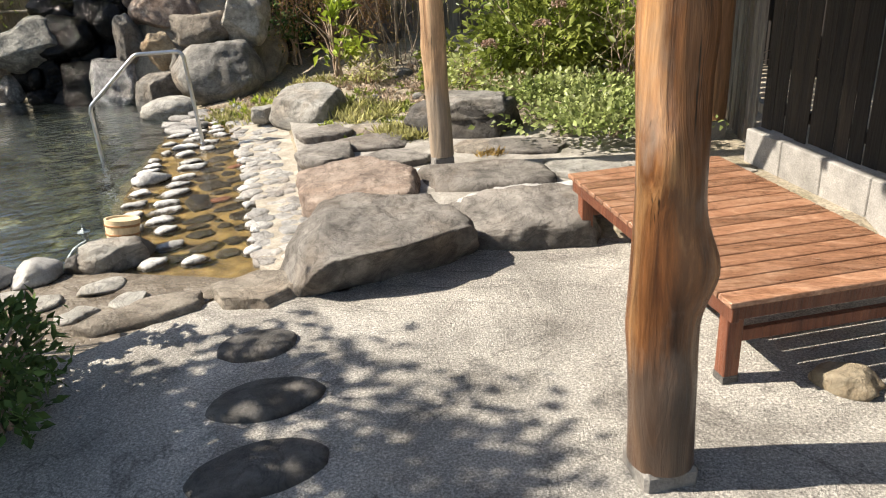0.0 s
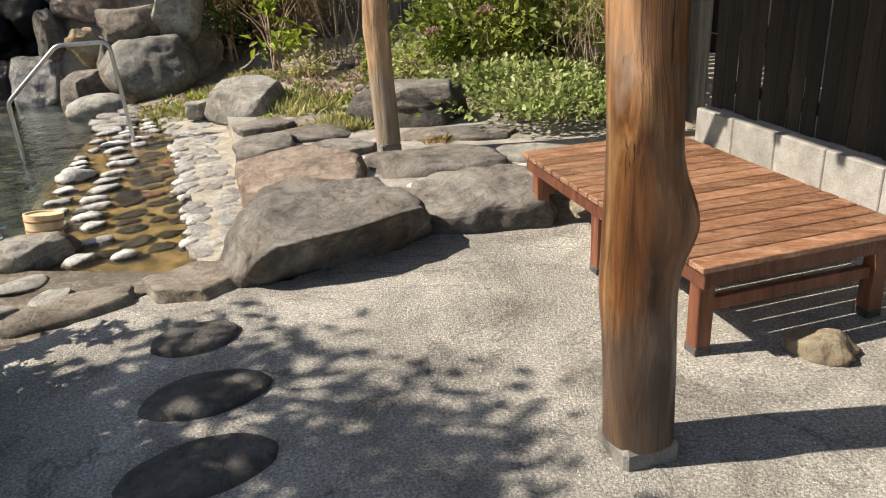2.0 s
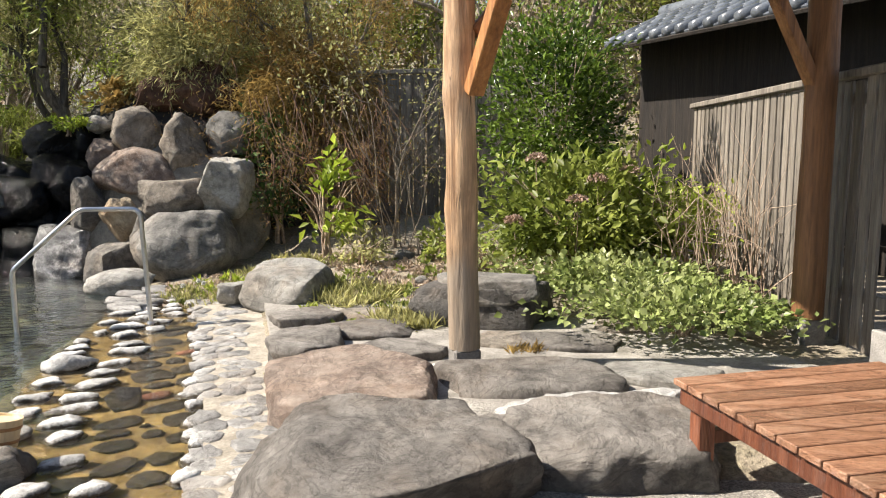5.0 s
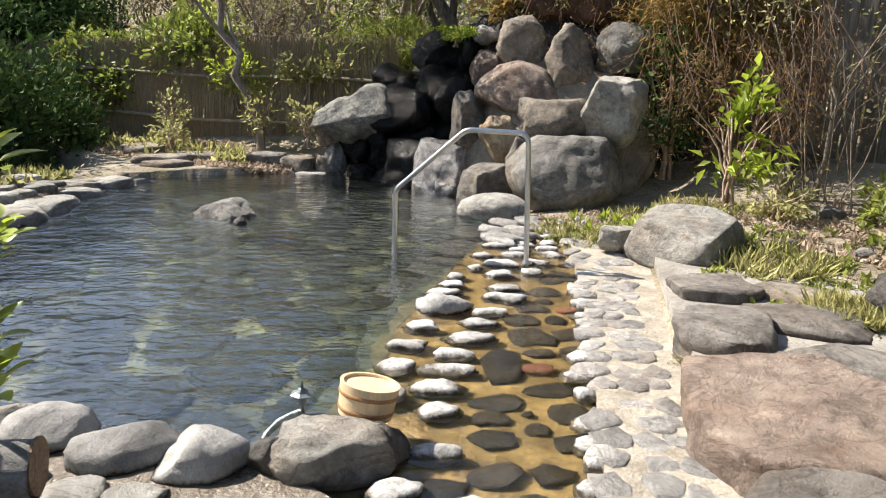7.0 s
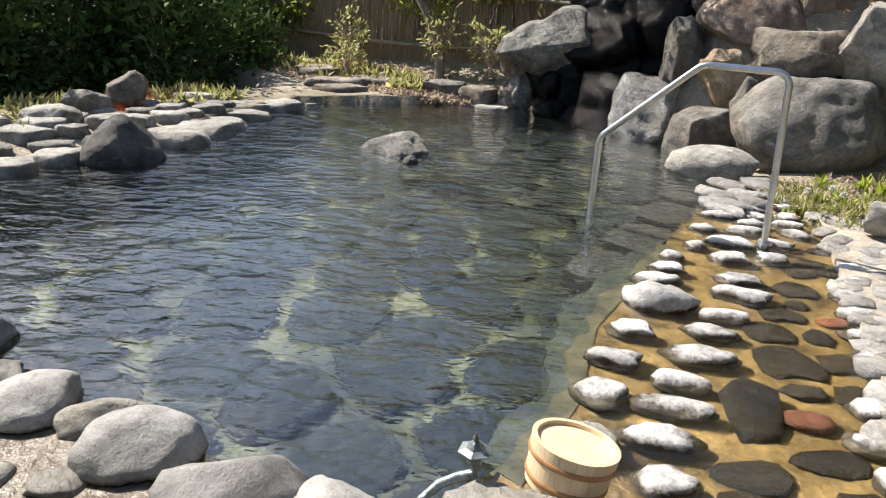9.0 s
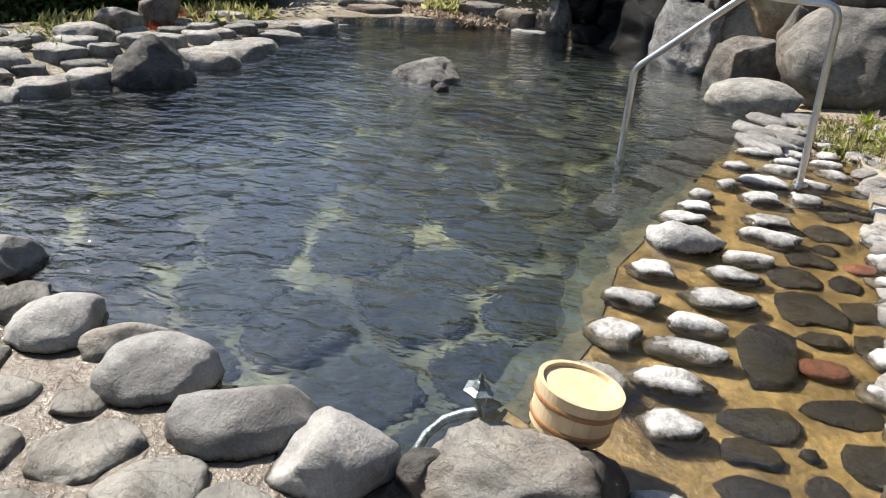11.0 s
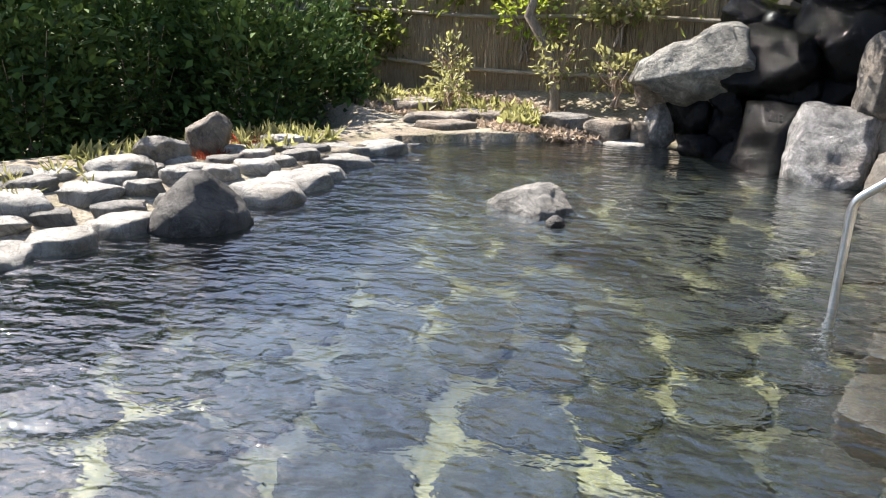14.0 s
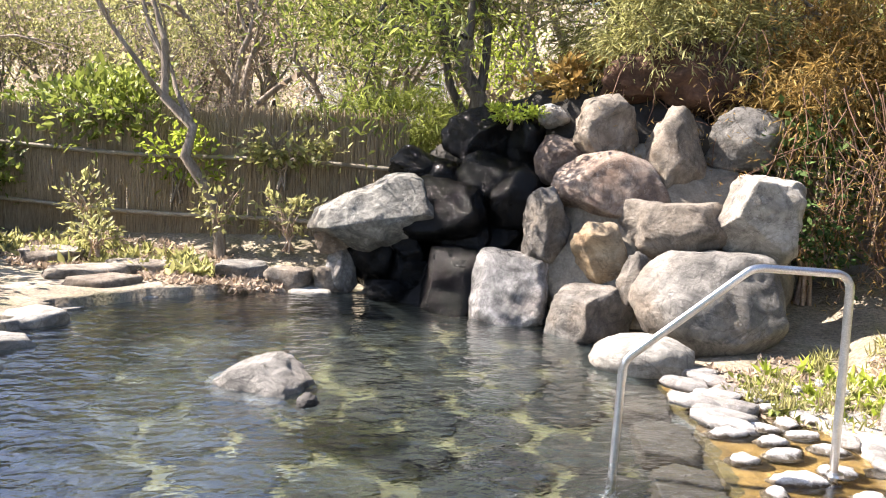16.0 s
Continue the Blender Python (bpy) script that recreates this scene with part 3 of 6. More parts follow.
# ---- plan ----
POOL_EDGE = [(-1.88, 3.75), (-2.03, 4.2), (-2.3, 4.66), (-2.46, 5.2), (-2.55, 5.6), (-2.8, 6.5), (-3.08, 7.2), (-3.45, 7.62), (-3.9, 7.95), (-4.4, 7.95), (-5.4, 8.1), (-5.75, 7.95), (-6.2, 7.5), (-6.5, 7.0), (-6.7, 6.4), (-6.5, 5.8), (-6.3, 5.3), (-5.85, 4.95), (-5.65, 4.5), (-5.55, 4.0), (-5.45, 3.5), (-5.3, 3.0), (-5.0, 2.65), (-4.5, 2.65), (-4.0, 2.8), (-3.6, 2.92), (-3.1, 2.98), (-2.6, 3.12), (-2.2, 3.28), (-1.87, 3.42)]
WAY_Y = [3.2, 3.75, 4.2, 4.66, 5.2, 5.6, 6.5, 7.2]
LEFT_X = [-1.75, -1.88, -2.03, -2.3, -2.46, -2.55, -2.8, -3.08]
MID_X = [-0.66, -0.84, -1.04, -1.25, -1.5, -1.7, -2.15, -2.5]
RIGHT_X = [-0.30, -0.46, -0.63, -0.89, -1.17, -1.33, -1.70, -2.05]


def way_x(table, y):
    return np.interp(y, WAY_Y, table)


def inside(poly, x, y):
    """Which of the points lie in the polygon."""
    hit = np.zeros(np.shape(x), bool)
    for (x0, y0), (x1, y1) in zip(poly, poly[1:] + poly[:1]):
        with np.errstate(divide="ignore", invalid="ignore"):
            cross = ((y0 > y) != (y1 > y)) & (x < (x1 - x0) * (y - y0) / (y1 - y0 + 1e-12) + x0)
        hit ^= cross
    return hit


def smooth(v):
    v = np.clip(v, 0, 1)
    return v * v * (3 - 2 * v)


def level(x, y):
    """The height of the ground."""
    x, y = np.asarray(x, float), np.asarray(y, float)
    z = np.zeros(np.broadcast(x, y).shape) - 0.04
    z = z + 0.13 * smooth((x - way_x(RIGHT_X, y) + 0.02) / 0.25) * smooth((y - 3.75) / 0.25)
    z = z + 0.14 * smooth((y - 6.3) / 1.5) * smooth((x + 3.2) / 0.6)
    z = z + 0.10 * smooth((-5.7 - x) / 0.6) 
    z = z - 2.2 * smooth((-7.35 - x) / 1.6) * smooth((6.9 - y) / 1.0)
    z = z + 0.25 * smooth((y - 8.0) / 1.2)
    z = z + 0.24 * np.maximum(0, y - 14) * smooth((y - 14) / 10) * smooth((130 - y) / 60) + 0.10 * np.maximum(0, -x - 13) * smooth((-x - 13) / 8) * smooth((130 + x) / 60)
    return z


def ground_sheet():
    fine_x, fine_y = np.arange(-11, 5.01, 0.1), np.arange(-4, 13.01, 0.1)
    far = np.cumsum(0.12 * 1.28 ** np.arange(28))
    gx = np.concatenate([-11 - far[::-1], fine_x, 5 + far])
    gy = np.concatenate([-4 - far[::-1], fine_y, 13 + far])
    x, y = np.meshgrid(gx, gy)
    z = level(x, y)
    z[inside(POOL_EDGE, x, y)] = -0.8
    channel = (y > 3.2) & (y < 7.1) & (x > way_x(LEFT_X, y) - 0.1) & (x < way_x(RIGHT_X, y) - 0.05) & ~inside(POOL_EDGE, x, y)
    z[channel] = -0.16
    rows, cols = x.shape
    k = np.arange(rows - 1)[:, None] * cols + np.arange(cols - 1)[None]
    f = np.stack([k, k + 1, k + cols + 1, k + cols], -1).reshape(-1, 4)
    v = np.stack([x, y, z], -1).reshape(-1, 3)
    ob = new("ground", mesh_np("ground", v, f, SOIL, True))
    tagged(ob, "brown soil with leaf litter and moss", "ground", kind="structure")


ground_sheet()


def prism(name, outline, low, high, mat):
    """A flat solid on an outline."""
    bm = bmesh.new()
    face = bm.faces.new([bm.verts.new((x, y, high)) for x, y in outline])
    if face.normal.z < 0 or sum(a[0] * b[1] - b[0] * a[1] for a, b in zip(outline, outline[1:] + outline[:1])) < 0:
        face.normal_flip()
    got = bmesh.ops.extrude_face_region(bm, geom=[face])
    bmesh.ops.translate(bm, vec=(0, 0, low - high), verts=[v for v in got["geom"] if isinstance(v, bmesh.types.BMVert)])
    bmesh.ops.recalc_face_normals(bm, faces=bm.faces[:])
    bmesh.ops.triangulate(bm, faces=[g for g in bm.faces if len(g.verts) > 4])
    return finish(bm, name, mat, False)


def pool():
    # basin floor, sides, ledge and the water
    floor = tagged(new("pool_floor", prism("pool_floor", POOL_EDGE, -0.75, -0.57, POOL_BASE)), "pale jointed stone floor under clear water", "pool floor", kind="structure")
    ring = POOL_EDGE + POOL_EDGE[:1]
    pts = []
    for (x0, y0), (x1, y1) in zip(ring, ring[1:]):
        n = max(2, int(math.hypot(x1 - x0, y1 - y0) / 0.12))
        pts += [(x0 + (x1 - x0) * k / n, y0 + (y1 - y0) * k / n) for k in range(n)]
    mid = np.mean(pts, 0)
    v, rows = [], 7
    for x, y in pts:
        way = Vector((x - mid[0], y - mid[1], 0)).normalized()
        for r in range(rows):
            zz = (-0.09 if x > way_x(LEFT_X, y) - 0.25 and 3.6 < y < 7.2 else -0.02) - 0.63 * r / (rows - 1)
            o = 0.05 + 0.05 * noise.noise(Vector((x * 4, y * 4, zz * 5)))
            v.append((x - way.x * o * (r > 0) + way.x * 0.03 * (r == 0), y - way.y * o * (r > 0) + way.y * 0.03 * (r == 0), zz))
    f = [(a * rows + r, (a + 1) % len(pts) * rows + r, (a + 1) % len(pts) * rows + r + 1, a * rows + r + 1) for a in range(len(pts)) for r in range(rows - 1)]
    tagged(new("pool_wall", mesh_np("pool_wall", v, f, POOL_SIDE, True)), "dark rough stone side of the pool", "pool wall", kind="structure")
    # ledge along the pebble walk
    ys = np.linspace(3.75, 5.7, 90)
    left = [(float(way_x(LEFT_X, y)) - 0.10 - 0.10 * noise.noise(Vector((y * 3.5, 1, 2))) - 0.04 * noise.noise(Vector((y * 11, 4, 2))), float(y)) for y in ys]
    right = [(float(way_x(LEFT_X, y)) + 0.06, float(y)) for y in ys[::-1]]
    tagged(new("pool_ledge", prism("pool_ledge", left + right, -0.6, -0.05, LEDGE)), "mossy ledge just under the water", "ledge", kind="structure")
    # water of the pool, and the shallow water of the walk, which meet along an uneven shore
    shore = [(float(way_x(LEFT_X, y)) + 0.07 * noise.noise(Vector((y * 4.0, 3, 1))) + 0.03 * noise.noise(Vector((y * 13.0, 6, 1))), float(y)) for y in np.linspace(3.75, 7.15, 110)]
    for name, outline, mat, label in (
        ("pool_water", shore + POOL_EDGE[7:], WATER, "clear rippled hot spring water"),
        ("shallow_water", [(-1.74, 3.3)] + shore + [(float(way_x(MID_X, y)) + 0.04, float(y)) for y in np.linspace(7.1, 3.3, 30)], WATER_THIN, "thin film of water over an ochre bed"),
    ):
        bm = bmesh.new()
        face = bm.faces.new([bm.verts.new((x, y, 0.0)) for x, y in outline])
        face.normal_update()
        if face.normal.z < 0:
            face.normal_flip()
        bmesh.ops.triangulate(bm, faces=bm.faces[:])
        ob = tagged(new(name, finish(bm, name, mat, False)), label, "water", kind="structure")
        ob.visible_shadow = False
    return floor


POOL_FLOOR = pool()


def paving():
    # ochre bed of the walk, mortar strip beside it, flag bed, concrete
    ys = np.linspace(3.15, 7.1, 80)
    bed = [(float(way_x(LEFT_X, y)) - 0.02 + 0.05 * noise.noise(Vector((y * 5, 7, 2))), float(y)) for y in ys] + [(float(way_x(MID_X, y)) + 0.06, float(y)) for y in ys[::-1]]
    walk_bed = tagged(new("walk_bed", prism("walk_bed", bed, -0.5, -0.055, BED)), "ochre cement bed of a pebble walk under water", "path", kind="structure")
    strip = [(float(way_x(MID_X, y)) + 0.02, float(y)) for y in ys] + [(float(way_x(RIGHT_X, y)) + 0.16, float(y)) for y in ys[::-1]]
    side = tagged(new("walk_border", prism("walk_border", strip, -0.5, 0.02, MORTAR)), "cream mortar border set with pale pebbles", "path", kind="structure")
    flags = [(-5.6, 1.2), (-1.2, 1.2), (-1.0, 2.6), (-0.75, 3.3), (-1.5, 3.35), (-1.85, 3.4), (-2.2, 3.22), (-2.6, 3.05), (-3.1, 2.9), (-3.6, 2.84), (-4.0, 2.72), (-4.5, 2.57), (-5.0, 2.57), (-5.4, 2.8)]
    flag_bed = tagged(new("flag_bed", prism("flag_bed", flags, -0.4, 0.012, MORTAR_WET)), "wet brown mortar between flagstones", "paving", kind="structure")
    pad = [(-1.25, 2.45), (-0.75, 3.1), (-0.3, 3.45), (0.4, 3.85), (1.1, 4.05), (2.45, 4.75), (2.9, 3.2), (3.4, 1.9), (4.6, -3.5), (-3.0, -3.5), (-2.0, 1.3)]
    tagged(new("floor_concrete", prism("floor_concrete", pad, -0.3, 0.02, CONCRETE)), "rough grey concrete with washed aggregate", "floor", kind="structure")
    terrace = [(float(way_x(RIGHT_X, y)) + 0.12, float(y)) for y in np.linspace(3.5, 7.0, 12)] + [(-1.2, 7.0), (-0.4, 6.6), (0.6, 6.2), (1.5, 5.9), (1.9, 5.2), (2.2, 4.85), (1.1, 4.15), (0.4, 3.95), (-0.1, 3.6)]
    tagged(new("terrace_mortar", prism("terrace_mortar", terrace, -0.3, 0.10, MORTAR_GREY)), "pale grey mortar around terrace rocks", "paving", kind="structure")
    return walk_bed, side, flag_bed


WALK_BED, WALK_SIDE, FLAG_BED = paving()

# ---- pavilion, fences ----
U, V = Vector((0.938, 0.346, 0)), Vector((-0.346, 0.938, 0))
TURN = math.degrees(math.atan2(0.346, 0.938))


def log_mesh(seed, height, r0, r1, mat, knots=(), lean=(0.0, 0.0), wobble=0.02):
    """A peeled log: uneven, with bulging knots (turn, height, size)."""
    rng = random.Random(seed)
    sh = rng.uniform(0, 40)
    rings, sides = 90, 36
    v = []
    for k in range(rings + 1):
        f = k / rings
        z = f * height
        cx = lean[0] * z + wobble * noise.noise(Vector((z * 1.4, sh, 0)))
        cy = lean[1] * z + wobble * noise.noise(Vector((z * 1.4, sh, 9)))
        for s in range(sides):
            a = 2 * math.pi * s / sides
            r = r0 + (r1 - r0) * f
            r *= 1 + 0.07 * noise.noise(Vector((math.cos(a), math.sin(a), z * 2.2 + sh))) + 0.03 * noise.noise(Vector((math.cos(a) * 5, math.sin(a) * 5, z * 3 + sh)))
            for turn, kz, size in knots:
                da = math.atan2(math.sin(a - turn), math.cos(a - turn)) * r0
                r += size * math.exp(-(da * da + ((z - kz) * 0.6) ** 2) / (0.0035))
            v.append((cx + r * math.cos(a), cy + r * math.sin(a), z))
    f = [(k * sides + s, k * sides + (s + 1) % sides, (k + 1) * sides + (s + 1) % sides, (k + 1) * sides + s) for k in range(rings) for s in range(sides)]
    return mesh_np("log", v, f, mat, True)


def post(x, y, z, height, r0, r1, mat, seed, label, knots=(), lean=(0, 0), foot=0.14):
    ob = empty("log_post", pose(x, y, z), label, "post", "pavilion posts")
    part("log", log_mesh(seed, height - foot, r0, r1, mat, knots, lean), mat, ob, m=pose(0, 0, foot))
    base = box(r0 * 1.75, r0 * 1.75, foot + 0.05, 0.012, pose(0, 0, foot / 2 - 0.02, 0, 0, TURN))
    part("footing", base, FOOTING, ob, "concrete footing block")
    return ob


def brace(parent, start, end, size, mat=BEAM):
    a, b = Vector(start), Vector(end)
    turn = (b - a).to_track_quat("Z", "Y").to_matrix().to_4x4()
    m = Matrix.Translation((a + b) / 2) @ turn
    part("brace", box(size, size * 0.8, (b - a).length, 0.006), mat, parent, m=parent.matrix_world.inverted() @ m)


P1, P2 = Vector((1.235, 1.90, 0.02)), Vector((0.085, 4.98, 0.09))
P3, P4 = P2 + U * 2.1, P1 + U * 2.12
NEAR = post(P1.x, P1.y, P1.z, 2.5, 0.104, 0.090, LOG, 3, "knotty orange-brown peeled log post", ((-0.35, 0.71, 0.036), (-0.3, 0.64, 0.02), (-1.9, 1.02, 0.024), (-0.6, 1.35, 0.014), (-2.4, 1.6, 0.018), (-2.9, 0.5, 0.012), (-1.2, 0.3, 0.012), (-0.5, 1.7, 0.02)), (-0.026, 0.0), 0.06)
FAR = post(P2.x, P2.y, P2.z, 2.42, 0.083, 0.075, LOG_PALE, 8, "pale peeled log post on a footing", ((3.0, 0.75, 0.012), (-2.6, 1.3, 0.012)), (-0.02, 0.0), 0.10)
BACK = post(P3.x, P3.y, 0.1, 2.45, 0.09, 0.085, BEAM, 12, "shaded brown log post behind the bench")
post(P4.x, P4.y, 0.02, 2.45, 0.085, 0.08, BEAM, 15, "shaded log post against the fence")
brace(FAR, P2 + U * 0.025 - V * 0.07 + Vector((0, 0, 1.42)), P2 + U * 0.15 - V * 0.5 + Vector((0, 0, 2.2)), 0.09, ORANGE)
brace(FAR, P2 + U * 0.05 + Vector((0, 0, 1.72)), P2 + U * 0.5 + Vector((0, 0, 2.25)), 0.085)
brace(NEAR, P1 + V * 0.05 + Vector((0, 0, 1.75)), P1 + V * 0.45 + Vector((0, 0, 2.35)), 0.08, LOG_PALE)
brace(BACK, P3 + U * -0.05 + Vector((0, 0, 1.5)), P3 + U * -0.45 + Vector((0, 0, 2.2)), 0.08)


def log_rail():
    # low weathered log barrier beside the shrub, its sawn end towards the path
    start, end = Vector((-1.50, 2.54, 0.50)), Vector((-2.05, 2.02, 0.50))
    ob = empty("log_barrier", pose(start.x, start.y, 0.0), "low grey weathered log barrier with a sawn end", "barrier")
    turn = (end - start).to_track_quat("Z", "Y").to_matrix().to_4x4()
    m = Matrix.Translation((0, 0, start.z)) @ turn
    length = (end - start).length
    part("rail", log_mesh(41, length, 0.056, 0.056, GREY_LOG, ((1.0, 0.3, 0.01),)), GREY_LOG, ob, m=m)
    for z in (0.0, length):
        bm = bmesh.new()
        bmesh.ops.create_cone(bm, cap_ends=True, segments=28, radius1=0.054, radius2=0.054, depth=0.006)
        part("sawn_end", bm, SAWN, ob, "brown sawn log end", m=m @ pose(0, 0, z))
    for share in (0.3, 0.85):
        p = (end - start) * share
        part("upright", log_mesh(44, 0.48, 0.045, 0.042, GREY_LOG), GREY_LOG, ob, m=pose(p.x, p.y, -0.02))


log_rail()


def pavilion_roof():
    # two wall plates, rafters and boarding; it shades the fence behind the bench
    mid = (P1 + P2 + P3 + P4) / 4
    ob = empty("pavilion_roof", pose(mid.x, mid.y, 2.5, 0, 0, TURN), "brown timber pavilion roof on log posts", "roof")
    for side in (-1.05, 1.05):
        part("wall_plate", box(0.13, 4.6, 0.16, 0.01), BEAM, ob, m=pose(side, 0, 0.05))
    for k in range(10):
        part("rafter", box(2.75, 0.06, 0.09, 0.006), BEAM, ob, m=pose(0, -2.2 + 4.4 * k / 9, 0.19))
    part("boarding", box(2.8, 4.9, 0.05, 0.01), DARK_BOARD, ob, m=pose(0.1, 0, 0.27))


pavilion_roof()


def curb():
    # block kerb in single blocks along the fence
    at = Vector((2.65, 3.78, 0))
    ob = empty("block_curb", Matrix.Translation(at) @ pose(0, 0, 0, 0, 0, TURN), "pale concrete block kerb under the fence", "kerb", kind="structure")
    for k in range(-1, 14):
        part("block", box(0.13, 0.385, 0.335, 0.006), BLOCK, ob, m=pose(0.065, 1.22 - 0.39 * (k + 1), 0.1475))
    return ob


curb()


def board_fence(name, start, end, low, high, pitch, width, mat, label, rails=(0.2, 0.85), rng_seed=1, cap=False, thick=0.018):
    """Upright boards nailed to rails, each board a part."""
    rng = random.Random(rng_seed)
    a, b = Vector((*start, 0)), Vector((*end, 0))
    turn = math.degrees(math.atan2(b.y - a.y, b.x - a.x))
    ob = empty(name, pose(a.x, a.y, 0, 0, 0, turn), label, "fence")
    length = (b - a).length
    n = int(length / pitch)
    shapes = [finish(box(width, thick, high - low, 0.003), "board", mat, False) for _ in range(3)]
    for k in range(n):
        part("board", shapes[k % 3], mat, ob, m=pose((k + 0.5) * pitch + rng.uniform(-0.004, 0.004), rng.uniform(-0.004, 0.004), (low + high) / 2 + rng.uniform(-0.01, 0.01), 0, rng.uniform(-0.4, 0.4), 0))
    for r in rails:
        part("rail", box(length, 0.05, 0.07, 0.005), mat, ob, m=pose(length / 2, 0.036, low + (high - low) * r))
    if cap:
        part("cap", box(length + 0.1, 0.09, 0.05, 0.008), mat, ob, m=pose(length / 2, 0, high + 0.03))
    return ob


Q = Vector((2.65, 3.78, 0)) + U * 0.09
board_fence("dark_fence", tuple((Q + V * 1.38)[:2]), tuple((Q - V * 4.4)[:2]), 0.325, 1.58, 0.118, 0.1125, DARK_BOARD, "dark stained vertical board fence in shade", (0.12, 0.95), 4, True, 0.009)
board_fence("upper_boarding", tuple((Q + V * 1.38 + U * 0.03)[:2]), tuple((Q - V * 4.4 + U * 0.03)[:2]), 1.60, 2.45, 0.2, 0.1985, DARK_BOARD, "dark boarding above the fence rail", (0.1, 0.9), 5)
board_fence("back_fence", (-3.6, 9.9), (0.9, 9.35), 0.15, 2.05, 0.15, 0.135, GREY_BOARD, "weathered board fence behind shrubs", (0.15, 0.9), 6, True)
board_fence("lattice_fence", (2.05, 9.1), (2.28, 5.25), 0.1, 1.62, 0.13, 0.095, GREY_BOARD, "weathered grey fence of spaced boards", (0.2, 0.93), 7, True)


def backdrop_wall():
    # unseen pale wall, added beyond the dark fence so its gaps show bright
    at = Q + U * 3.6 - V * 1.6
    ob = new("wall_east", finish(box(0.14, 7.2, 2.3, 0.01), "wall_east", BLOCK))
    ob.matrix_world = Matrix.Translation((at.x, at.y, 1.1)) @ pose(0, 0, 0, 0, 0, TURN)
    tagged(ob, "added pale backdrop that brightens the fence slits", "wall", kind="structure")


backdrop_wall()


def tile_roof():
    # tiled lean-to over a dark wall, behind the shrubs
    a, b = Vector((1.3, 10.0, 0)), Vector((3.2, 6.7, 0))
    turn = math.degrees(math.atan2(b.y - a.y, b.x - a.x))
    length = (b - a).length
    ob = empty("tiled_wall", pose(a.x, a.y, 0, 0, 0, turn), "dark wall with a blue-grey glazed tile roof", "wall")
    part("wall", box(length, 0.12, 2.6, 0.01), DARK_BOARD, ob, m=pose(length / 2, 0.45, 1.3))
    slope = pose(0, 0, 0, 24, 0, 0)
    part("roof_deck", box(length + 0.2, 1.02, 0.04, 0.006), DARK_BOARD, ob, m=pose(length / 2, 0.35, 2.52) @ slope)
    n = 19
    v, f = tube_arrays([([(0, -0.13, 0), (0, 0, 0.004), (0, 0.13, 0.008)], 0.062, 0.055)], 10)
    ring = mesh_np("cover_tile", v, f, TILE, True)
    bm = bmesh.new()
    bm.from_mesh(ring)
    bmesh.ops.holes_fill(bm, edges=bm.edges[:], sides=12)
    ring = finish(bm, "cover_tile", TILE)
    pan = finish(box(0.11, 0.25, 0.022, 0.004), "pan_tile", TILE, False)
    for k in range(n):
        for r in range(4):
            m = pose(0.08 + k * (length - 0.1) / n, 0.35, 2.52) @ slope
            part("cover_tile", ring, TILE, ob, m=m @ pose(0, -0.37 + 0.23 * r, 0.05 + 0.006 * (3 - r) * 0))
            part("pan_tile", pan, TILE, ob, m=m @ pose(0.082, -0.37 + 0.23 * r, 0.035, 3))
    part("ridge", tubes("ridge", [([(-0.1, 0.78, 2.80), (length / 2, 0.78, 2.80), (length + 0.1, 0.78, 2.80)], 0.085, 0.085)], TILE, 12), TILE, ob)


tile_roof()


def reed_fence():
    # bundled reed screen with split rails, leaning slightly
    a, b = Vector((-5.6, 9.15, 0)), Vector((-12.5, 7.6, 0))
    turn = math.degrees(math.atan2(b.y - a.y, b.x - a.x))
    length = (b - a).length
    ob = empty("reed_fence", pose(a.x, a.y, 0.1, 0, 0, turn), "brown reed screen fence with split wooden rails", "fence")
    rng = np.random.default_rng(5)
    paths = []
    for k in range(2600):
        x = length * k / 2600
        lean = 0.10 * np.sin(x * 2.3) + rng.normal() * 0.03
        top = 1.32 - 0.03 * x + rng.uniform(-0.08, 0.10)
        paths.append(([(x, rng.uniform(-0.02, 0.02), 0.0), (x + lean * 0.5, rng.uniform(-0.02, 0.02), top * 0.5), (x + lean, rng.uniform(-0.02, 0.02), top)], 0.0065, 0.0045))
    tagged(part("reeds", tubes("reeds", paths, REED, 4), REED, ob), kind="stuff")
    for z in (0.30, 0.86):
        pts = [(x, 0.045, z + 0.02 * math.sin(x * 1.7)) for x in np.linspace(-0.1, length, 30)]
        part("rail", tubes("rail", [(pts, 0.024, 0.022)], RAIL_WOOD, 6), RAIL_WOOD, ob)


reed_fence()


